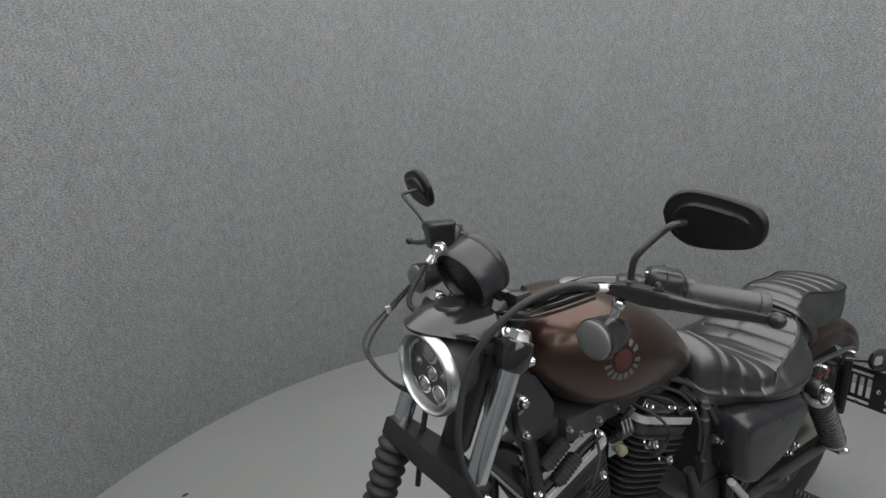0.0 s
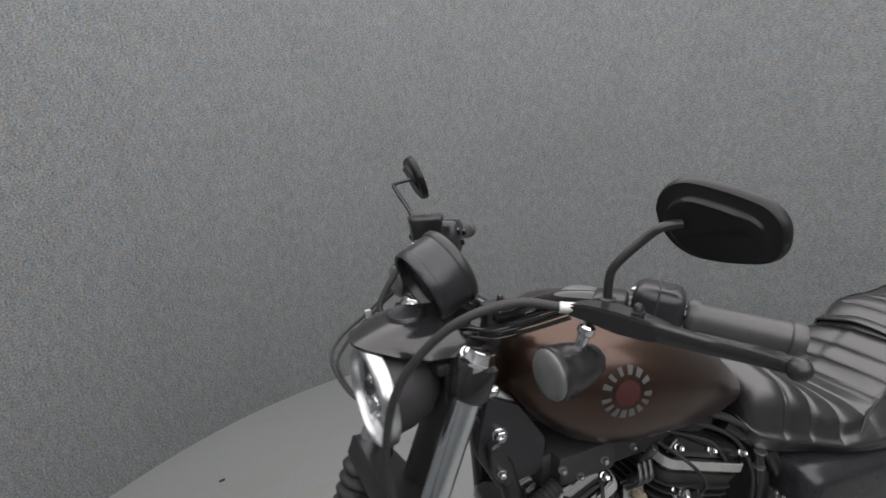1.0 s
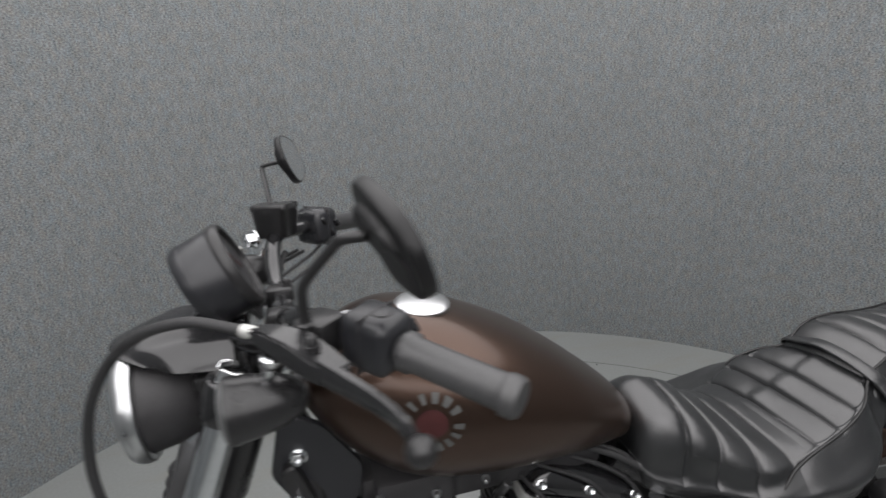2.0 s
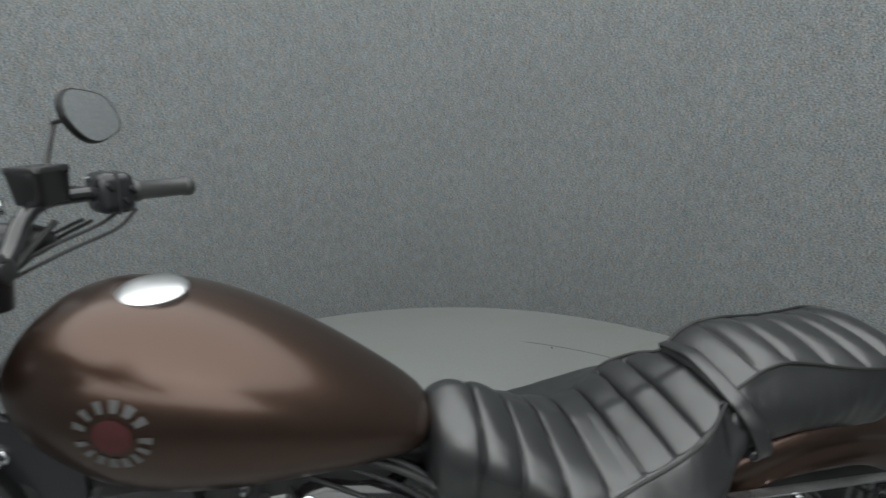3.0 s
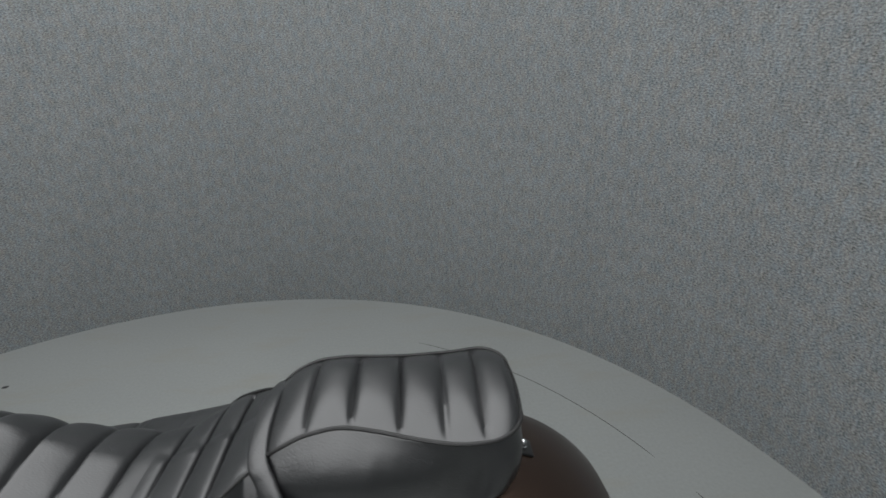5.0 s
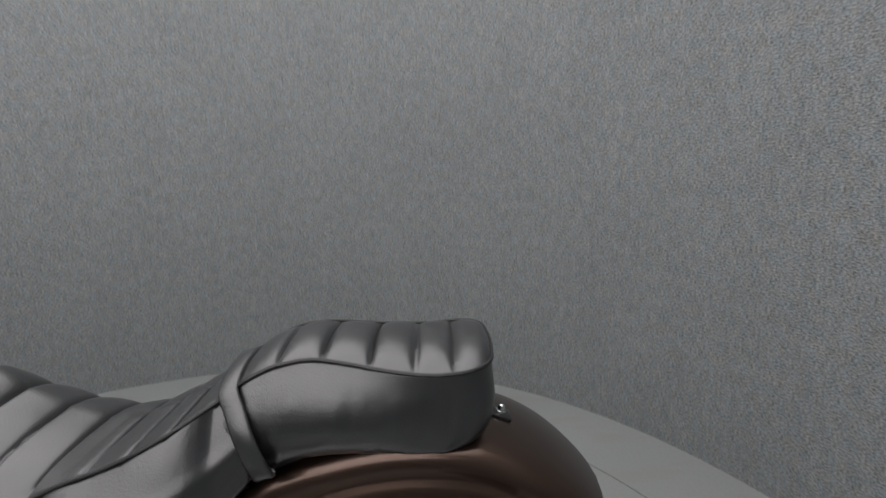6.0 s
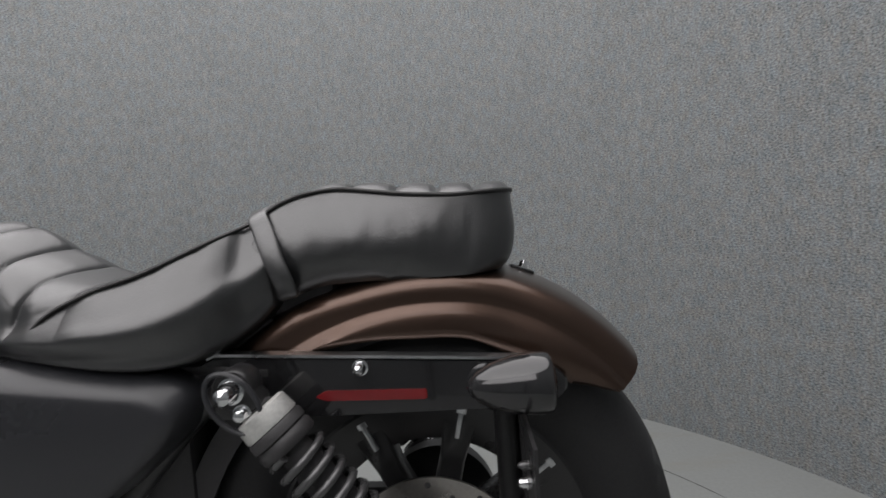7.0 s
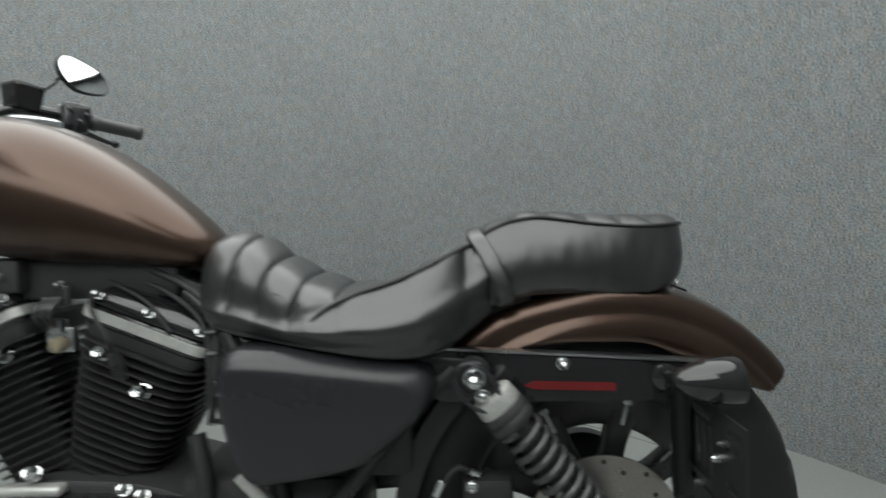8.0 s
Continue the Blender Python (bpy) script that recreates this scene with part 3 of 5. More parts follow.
    for k, p in enumerate(line):
        d = (line[min(k + 1, len(line) - 1)] - line[max(k - 1, 0)]).normalized()
        wide = (Vector((1, 0, 0.25)) - d * d.dot(Vector((1, 0, 0.25)))).normalized()
        out = wide.cross(d).normalized()
        if out.dot(p - Vector((0.66, 0, 0.7))) < 0:
            out = -out
        rings.append([p + wide * a + out * b for a, b in ((-0.0125, 0), (-0.0125, 0.003), (-0.0095, 0.0048), (0, 0.0042), (0.0095, 0.0048), (0.0125, 0.003), (0.0125, 0), (0, -0.002))])
    part("strap", loft(bmesh.new(), rings), LEATHER, pan, "black vinyl grab strap", angle=60)
    return pan


# ---------------------------------------------------------------- rear fender and struts
def fender():
    rings = []
    skirt = [(-40, 0.375), (-25, 0.36), (-5, 0.338), (8, 0.335), (16, 0.326), (28, 0.32), (44, 0.314)]
    outer = [(0.116, 0.0, 33.0), (0.1165, 0.3, 36.5), (0.1163, 0.55, 40.0), (0.115, 0.3605, 43.0), (0.1122, 0.3675, 43.2), (0.1085, 0.373, 43.4), (0.107, 0.3775, 43.5), (0.1085, 0.386, 43.4), (0.107, 0.397, 43.2), (0.1015, 0.407, 42.8), (0.09, 0.4135, 42.4), (0.066, 0.419, 42.4), (0.04, 0.4225, 42.8), (0.0, 0.425, 43.2)]
    shell = [(-y, r, e) for y, r, e in outer] + [(y, r, e) for y, r, e in outer[-2::-1]]
    for i in range(81):
        u = i / 80
        ring = []
        for k, (y, r, end) in enumerate(shell + shell[::-1]):
            deg = -40 + (end + 40) * u
            inside = k >= len(shell)
            if r < 0.3 or r == 0.55:
                r = spread(skirt, deg) + (0.362 - spread(skirt, deg)) * (0.0 if r == 0 else 0.6)
            elif r == 0.3:
                r = spread(skirt, deg) + (0.362 - spread(skirt, deg)) * 0.3
            a = radians(deg)
            low = 0.03 * (max(0.0, deg - 8) / 36) ** 1.5 * min(1.0, max(0.0, (r - 0.315) / 0.07))
            rise = 0.006 * ease(-12, -28, deg) if r > 0.38 else 0
            q = r - low + rise - (0.005 if inside else 0)
            taper = 1 + 0.06 * ease(14, 28, deg) - 0.07 * max(0.0, (u - 0.8) / 0.2) ** 2
            ring.append((REAR.x + q * math.sin(a), y * taper * (0.965 if inside else 1), REAR.z + q * math.cos(a)))
        rings.append(ring)
    body = part("rear_fender", loft(bmesh.new(), rings), BROWN, bike, "matt metallic brown rear fender", angle=50)
    bm = bmesh.new()
    box(bm, 0.938, 0.972, -0.016, 0.016, 0.722, 0.728, 0.002, None)
    bmesh.ops.transform(bm, matrix=Matrix.Rotation(radians(22), 4, "Y"), space=Matrix.Translation((-0.954, 0, -0.725)), verts=bm.verts)
    part("seat_bracket", bm, SATIN, body)
    bolt((0.956, 0, 0.727), (0.35, 0, 0.93), 0.006, body)
    # dark inner liner that fills the gap over the tyre
    rings = []
    for i in range(31):
        a = radians(-92 + 124 * i / 30)
        rings.append([(REAR.x + r * math.sin(a), y, REAR.z + r * math.cos(a)) for y, r in ((-0.095, 0.335), (-0.095, 0.37), (0.095, 0.37), (0.095, 0.335), (0.09, 0.335), (0.09, 0.365), (-0.09, 0.365), (-0.09, 0.335))])
    part("fender_liner", loft(bmesh.new(), rings), MATT, body)
    for s in (-1, 1):
        bm = bmesh.new()
        face = rounded([(0.512, 0.612), (0.522, 0.64), (0.552, 0.654), (0.965, 0.622), (0.99, 0.6), (0.985, 0.578), (0.94, 0.568), (0.65, 0.572), (0.54, 0.575)], 0.012)
        plate(bm, face, s * 0.1145, s * 0.13, 0.003)
        strut = part("fender_strut", bm, GLOSS, bike, "gloss black fender strut")
        bm = bmesh.new()
        loft(bm, [[(x, s * (0.116 + a), z + b) for a, b in ((0.002, 0), (0.0165, 0), (0.0165, 0.0035), (0.002, 0.005))] for x, z in ((0.545, 0.651), (0.555, 0.6555), (0.62, 0.6505), (0.75, 0.641), (0.88, 0.631), (0.965, 0.624))])
        part("flange", bm, STEEL, strut, "worn bare top edge")
        bolt((0.736, s * 0.13, 0.63), (0, s, 0), 0.0085, strut, depth=0.02)
        bolt((0.945, s * 0.13, 0.614), (0, s, 0), 0.0075, strut, depth=0.014)
        bm = bmesh.new()
        plate(bm, rounded([(0.676, 0.5965), (0.69, 0.604), (0.816, 0.5985), (0.816, 0.5855), (0.69, 0.591)], 0.003), s * 0.1285, s * 0.1312, 0.001)
        part("reflector", bm, REFLECTOR, strut, "long red reflector strip")
        # turn signal on its stalk
        bm = bmesh.new()
        tube(bm, [(0.89, s * 0.13, 0.608), (0.896, s * 0.155, 0.613), (0.905, s * 0.19, 0.62)], [0.009, 0.007, 0.007], 12)
        lathe(bm, (0.888, s * 0.128, 0.606), (0, s, 0), [(0, 0.02), (0.006, 0.02), (0.01, 0.012)], 20)
        signal = part("turn_signal", bm, GLOSS, bike, "gloss black bullet turn signal")
        bm = bmesh.new()
        lathe(bm, (0.866, s * 0.216, 0.623), (1, 0, 0), [(0, 0.001), (0.003, 0.008), (0.012, 0.0165), (0.028, 0.0245), (0.05, 0.0305), (0.07, 0.0325), (0.083, 0.0325), (0.088, 0.031), (0.089, 0.029)], 28)
        part("shell", bm, GLOSS, signal)
        bm = bmesh.new()
        lathe(bm, (0.952, s * 0.216, 0.623), (1, 0, 0), [(0, 0.0295), (0.004, 0.028), (0.007, 0.02), (0.008, 0.001)], 28)
        part("lens", bm, SMOKED, signal, "dark smoked signal lens")


def plate_bracket():
    """The side-mounted holder for the number plate, with its slots."""
    x = 0.928
    bm = bmesh.new()
    box(bm, x - 0.03, x - 0.004, -0.14, -0.116, 0.43, 0.6, 0.006)
    holder = part("plate_bracket", bm, GLOSS, bike, "black slotted metal number plate bracket")
    ys = [y + 0.052 for y in (-0.345, -0.33, -0.295, -0.284, -0.268, -0.256, -0.244, -0.236, -0.224, -0.216, -0.204, -0.196, -0.185)]
    zs = [0.455, 0.463, 0.474, 0.486, 0.5, 0.54, 0.553, 0.56, 0.571, 0.585]
    gaps = {(i, k) for i in (5, 7, 9) for k in (3, 4, 5)} | {(i, k) for i in range(5, 11) for k in (1, 7)} | {(1, 1), (1, 3), (1, 5), (1, 7)}
    bm = bmesh.new()
    vs = {}

    def corner(i, k, e):
        if (i, k, e) not in vs:
            vs[i, k, e] = bm.verts.new((x - 0.004 * e, ys[i], zs[k]))
        return vs[i, k, e]

    solid = {(i, k) for i in range(len(ys) - 1) for k in range(len(zs) - 1)} - gaps
    for i, k in solid:
        for e in (0, 1):
            bm.faces.new([corner(a, b, e) for a, b in ((i, k), (i + 1, k), (i + 1, k + 1), (i, k + 1))])
        for di, dk, a, b in ((-1, 0, (i, k), (i, k + 1)), (1, 0, (i + 1, k), (i + 1, k + 1)), (0, -1, (i, k), (i + 1, k)), (0, 1, (i, k + 1), (i + 1, k + 1))):
            if (i + di, k + dk) not in solid:
                bm.faces.new([corner(*a, 0), corner(*b, 0), corner(*b, 1), corner(*a, 1)])
    part("slotted_plate", bm, SATIN, holder, smooth=False)
    bolt((x - 0.004, -0.223, 0.52), (-1, 0, 0), 0.006, holder)
    for y, z in ((-0.243, 0.548), (-0.17, 0.462)):
        bolt((x - 0.004, y, z), (-1, 0, 0), 0.0045, holder, mat=SPRING)
    bm = bmesh.new()
    lathe(bm, (x - 0.018, -0.136, 0.41), (0, 0, 1), [(0, 0.01), (0.004, 0.014), (0.01, 0.012), (0.014, 0.015), (0.02, 0.013), (0.024, 0.015), (0.19, 0.015), (0.196, 0.018), (0.206, 0.018), (0.21, 0.012)], 16)
    part("hinge", bm, BACK, holder)
    bolt((x - 0.02, -0.138, 0.47), (-0.2, -1, 0), 0.0055, holder)


# ---------------------------------------------------------------- wheels
def wheel(c, r, width, rim, name, turn):
    bm = bmesh.new()
    prof = [(-width * 0.36, rim + 0.004), (-width * 0.46, rim + 0.03), (-width * 0.5, (r + rim) / 2), (-width * 0.47, r * 0.9), (-width * 0.4, r * 0.94), (-width * 0.25, r * 0.975), (0, r), (width * 0.25, r * 0.975), (width * 0.4, r * 0.94), (width * 0.47, r * 0.9), (width * 0.5, (r + rim) / 2), (width * 0.46, rim + 0.03), (width * 0.36, rim + 0.004)]
    n = 144
    rings = []
    for k in range(n):
        a = 2 * math.pi * k / n
        row = []
        for i, (y, q) in enumerate(prof):
            cut = 0.005 if 3 <= i <= 9 and (k + 2 * abs(i - 6)) % 9 < 2 and i != 6 else 0
            row.append((c.x + (q - cut) * math.cos(a), c.y + y, c.z + (q - cut) * math.sin(a)))
        rings.append(row)
    loft(bm, rings + [rings[0]], closed=True, caps=False)
    bmesh.ops.remove_doubles(bm, verts=bm.verts, dist=1e-5)
    hubs = bmesh.new()
    lathe(hubs, c + Vector((0, -0.075, 0)), (0, 1, 0), [(0, 0.03), (0.004, 0.045), (0.03, 0.05), (0.12, 0.05), (0.146, 0.045), (0.15, 0.03)], 28)
    hub = part(name, hubs, SATIN, bike, "black cast wheel with nine spokes")
    part("tyre", bm, TYRE, hub, "black rubber tyre with a cut tread")
    bm = bmesh.new()
    rp = [(-width * 0.38, rim + 0.012), (-width * 0.4, rim + 0.006), (-width * 0.36, rim - 0.016), (-width * 0.29, rim - 0.054), (width * 0.29, rim - 0.054), (width * 0.36, rim - 0.016), (width * 0.4, rim + 0.006), (width * 0.38, rim + 0.012)]
    rings = [[(c.x + q * math.cos(2 * math.pi * k / 72), c.y + y, c.z + q * math.sin(2 * math.pi * k / 72)) for y, q in rp] for k in range(72)]
    loft(bm, rings + [rings[0]], closed=True, caps=False)
    bmesh.ops.remove_doubles(bm, verts=bm.verts, dist=1e-5)
    part("rim", bm, SATIN, hub)
    for k in range(9):
        a = radians(turn + 40 * k)
        m = Matrix.Translation(c) @ Matrix.Rotation(a, 4, "Y")
        bm = bmesh.new()
        rings = [[m @ Vector((wd * sx, dp * 0.42 * sy - 0.03, q)) for sx, sy in ((-1, -0.75), (-0.8, -1), (0.8, -1), (1, -0.75), (1, 0.75), (0.8, 1), (-0.8, 1), (-1, 0.75))] for q, wd, dp in ((0.04, 0.022, 0.06), (0.08, 0.018, 0.055), (0.13, 0.0175, 0.05), (rim - 0.05, 0.021, 0.05), (rim - 0.008, 0.03, 0.052))]
        loft(bm, rings)
        part("spoke", bm, SATIN, hub, angle=50)
        bm = bmesh.new()
        box(bm, -0.0035, 0.0035, -0.056, -0.05, rim - 0.048, rim - 0.006, 0.001, m)
        box(bm, -0.007, 0.007, -0.0575, -0.05, rim - 0.012, rim + 0.002, 0.001, m)
        part("machined_edge", bm, STEEL, hub, "bare machined metal edge")
    rest = bmesh.new()
    lathe(rest, c + Vector((0, -0.092, 0)), (0, 1, 0), [(0, 0.085), (0.0005, 0.124), (0.0045, 0.124), (0.005, 0.085), (0.0045, 0.084), (0.0005, 0.084)], 72)
    disc = part("brake_disc", rest, DISC, hub, "drilled steel brake disc")
    for k in range(20):
        a = 2 * math.pi * k / 20
        q = 0.114 if k % 2 else 0.1
        bm = bmesh.new()
        lathe(bm, c + Vector((q * math.cos(a), -0.0926, q * math.sin(a))), (0, 1, 0), [(0, 0.0035), (0.0004, 0.0042), (0.0006, 0.003)], 10)
        part("drilled_hole", bm, MATT, disc)
    bm = bmesh.new()
    lathe(bm, c + Vector((0, -0.09, 0)), (0, 1, 0), [(0, 0.03), (0.002, 0.084), (0.006, 0.084), (0.02, 0.03)], 36)
    part("disc_carrier", bm, SATIN, disc)
    if name == "rear_wheel":
        bm = bmesh.new()
        lathe(bm, c + Vector((0, 0.082, 0)), (0, 1, 0), [(0, 0.04), (0.001, 0.08), (0.002, 0.093), (0.03, 0.093), (0.031, 0.082), (0.012, 0.05)], 48)
        part("belt_pulley", bm, SATIN, hub, "black belt pulley")
    return hub


def shock(s):
    a, b = Vector((0.6, s * 0.172, 0.628)), Vector((0.822, s * 0.172, 0.34))
    d, u, v = basis(b - a)
    length = (b - a).length
    bm = bmesh.new()
    lathe(bm, a, d, [(0.03, 0.014), (0.035, 0.02), (length * 0.55, 0.021), (length * 0.56, 0.012), (length - 0.02, 0.012)], 20)
    body = part("shock_absorber", bm, MATT, bike, "black coil-spring rear shock absorber")
    for end, r in ((a, 0.024), (b, 0.02)):
        bm = bmesh.new()
        lathe(bm, end - Vector((0, 0.018, 0)), (0, 1, 0), [(0, r - 0.002), (0.003, r), (0.033, r), (0.036, r - 0.002)], 24)
        part("eye", bm, SATIN, body)
    bm = bmesh.new()
    box(bm, -0.02, 0.02, -0.016, 0.016, 0.0, 0.034, 0.006, Matrix.Translation(a) @ d.to_track_quat("Z", "Y").to_matrix().to_4x4())
    part("yoke", bm, SATIN, body)
    bm = bmesh.new()
    lathe(bm, a + d * 0.036, d, [(0, 0.028), (0.003, 0.0325), (0.022, 0.034), (0.025, 0.033)], 32)
    part("collar", bm, ALLOY, body, "worn bare alloy spring collar")
    bm = bmesh.new()
    lathe(bm, a + d * 0.062, d, [(0, 0.034), (0.003, 0.0355), (0.012, 0.0355), (0.014, 0.033), (0.018, 0.0355), (0.028, 0.0355), (0.031, 0.033)], 32)
    part("preload_ring", bm, MATT, body)
    bm = bmesh.new()
    mid = a + Vector((0.004, s * 0.026, -0.012))
    across = d.cross(Vector((0, 1, 0)))
    tube(bm, [mid + d * (0.039 * math.cos(q)) + across * (0.025 * math.sin(q)) for q in np.linspace(0, 2 * math.pi, 25)], 0.0032, 8, 2)
    part("mount_loop", bm, SATIN_GREY, body, "dark oval loop round the upper bolts")
    bm = bmesh.new()
    pts = [a + d * (0.095 + (length - 0.15) * k / 160) + (u * math.cos(k * 0.44) + v * math.sin(k * 0.44)) * 0.0305 for k in range(161)]
    tube(bm, pts, 0.0056, 8, 1)
    part("spring", bm, SPRING, body, "black steel coil spring", angle=80)
    bm = bmesh.new()
    lathe(bm, b - d * 0.055, d, [(0, 0.036), (0.004, 0.037), (0.01, 0.036), (0.014, 0.02)], 28)
    part("lower_seat", bm, STEEL, body)
    bolt(a + Vector((0, s * 0.018, 0)), (0, s, 0), 0.013, body, "acorn_nut", depth=0.03)
    bolt(a + Vector((0.011, s * 0.018, -0.026)), (0, s, 0), 0.009, body, depth=0.014)
    bolt(b + Vector((0, s * 0.018, 0)), (0, s, 0), 0.013, body, "acorn_nut", depth=0.02)


def side_cover(s):
    face = [(0.214, 0.655), (0.232, 0.676), (0.3, 0.674), (0.516, 0.645), (0.545, 0.615), (0.531, 0.572), (0.44, 0.498), (0.36, 0.479), (0.262, 0.468), (0.233, 0.5), (0.216, 0.58)]
    o = [Vector(p) for p in rounded(face, 0.028, 5)]
    c = sum(o, Vector((0, 0))) / len(o)
    rings = []
    for y, k, lift in ((0.09, 1.0, 0), (0.15, 1.005, 0), (0.166, 1.0, 0), (0.173, 0.985, 0.002), (0.189, 0.945, 0.009), (0.1945, 0.915, 0.013), (0.197, 0.82, 0.012), (0.198, 0.6, 0), (0.2, 0.25, 0), (0.2005, 0.02, 0)):
        ring = []
        for p in o:
            q = c + (p - c) * k - Vector((0, lift * max(0.0, min(1.0, (p.y - c.y) / 0.06))))
            slope = 0.055 * max(0.0, (0.3 - q.x)) ** 1.0 + 0.05 * max(0.0, q.x - 0.5)
            ring.append((q.x, s * (y - (slope if y > 0.15 else 0)), q.y))
        rings.append(ring)
    cover = part("side_cover", loft(bmesh.new(), rings), SATIN_GREY, bike, "satin black side cover", angle=80)
    bm = bmesh.new()
    box(bm, 0.39, 0.41, s * 0.12 - 0.01, s * 0.12 + 0.01, 0.665, 0.682, 0.003)
    part("clip", bm, STEEL, cover)

# ---------------------------------------------------------------- front end, turned a little to its left
AXIS = Vector((-0.39, 0, 1.05))
STEER = Matrix.Translation(AXIS) @ Matrix.Rotation(radians(6), 4, Vector((0.385, 0, 0.923))) @ Matrix.Translation(-AXIS)
FORK_TOP, FORK_DIR = Vector((-0.437, 0, 1.07)), Vector((-0.385, 0, -0.923))


def along(s, y=0.0, ahead=0.0):
    """A point s metres down the fork, y to its side and ahead of its plane."""
    return FORK_TOP + FORK_DIR * s + Vector((-0.923, 0, 0.385)) * ahead + Vector((0, y, 0))


def front_part(*args, **kw):
    ob = part(*args, **kw)
    ob.matrix_basis = STEER
    return ob


def fork():
    for s in (-1, 1):
        y = s * 0.112
        bm = bmesh.new()
        lathe(bm, along(0.04, y), FORK_DIR, [(0, 0.0202), (0.27, 0.0202)], 28)
        leg = front_part("fork_leg", bm, TUBE, bike, "bare polished fork leg with a rubber gaiter")
        bm = bmesh.new()
        prof = [(0, 0.0225)]
        for k in range(10):
            q = 0.004 + 0.0245 * k
            w = 0.037 - 0.0006 * k
            prof += [(q, 0.0235), (q + 0.005, w - 0.004), (q + 0.011, w), (q + 0.017, w - 0.003), (q + 0.022, 0.0235)]
        prof += [(0.25, 0.024)]
        lathe(bm, along(0.305, y), FORK_DIR, prof, 32)
        part("gaiter", bm, RUBBER, leg, "black ribbed rubber gaiter", angle=80)
        bm = bmesh.new()
        lathe(bm, along(0.55, y), FORK_DIR, [(0, 0.026), (0.02, 0.029), (0.25, 0.027), (0.27, 0.018)], 24)
        part("slider", bm, SATIN, leg)
        bm = bmesh.new()
        lathe(bm, along(0.012, y), FORK_DIR, [(0, 0.023), (0.003, 0.028), (0.012, 0.0305), (0.045, 0.03), (0.054, 0.0255)], 28)
        part("top_clamp", bm, GLOSS, leg)
        bm = bmesh.new()
        lathe(bm, along(-0.004, y), FORK_DIR, [(0.002, 0.004), (0.001, 0.012), (0, 0.0165), (0.001, 0.0185), (0.008, 0.02), (0.02, 0.023)], 6)
        part("cap_bolt", bm, CHROME, leg, "bright chrome fork cap", angle=30)
        bolt(along(0.045, y + s * 0.018, -0.02), (0.75, s * 0.65, 0), 0.0085, leg, "pinch_bolt")
        bolt(along(0.29, y + s * 0.024, -0.01), (0.6, s * 0.8, 0), 0.0085, leg, "pinch_bolt")
    bm = bmesh.new()
    tri = [(-0.14, 0.0), (-0.13, 0.028), (-0.06, 0.03), (0.0, 0.034), (0.06, 0.03), (0.13, 0.028), (0.14, 0.0), (0.13, -0.024), (0.04, -0.042), (-0.04, -0.042), (-0.13, -0.024)]
    loft(bm, [[along(q, y * k, a * k) for y, a in tri] for q, k in ((0.266, 0.96), (0.27, 1.0), (0.302, 1.0), (0.306, 0.96))])
    front_part("lower_triple_clamp", bm, SATIN, bike, "satin black lower fork clamp", angle=30)
    bm = bmesh.new()
    loft(bm, [[along(q, y * k * 0.93, a * k * 0.8) for y, a in tri] for q, k in ((0.022, 0.96), (0.025, 1.0), (0.047, 1.0), (0.05, 0.96))])
    front_part("upper_triple_clamp", bm, GLOSS, bike, "gloss black upper fork clamp", angle=30)
    bm = bmesh.new()
    lathe(bm, along(0.0, 0, -0.048), FORK_DIR, [(0, 0.025), (0.01, 0.03), (0.26, 0.03), (0.27, 0.025)], 24)
    part("steering_head", bm, SATIN, bike)


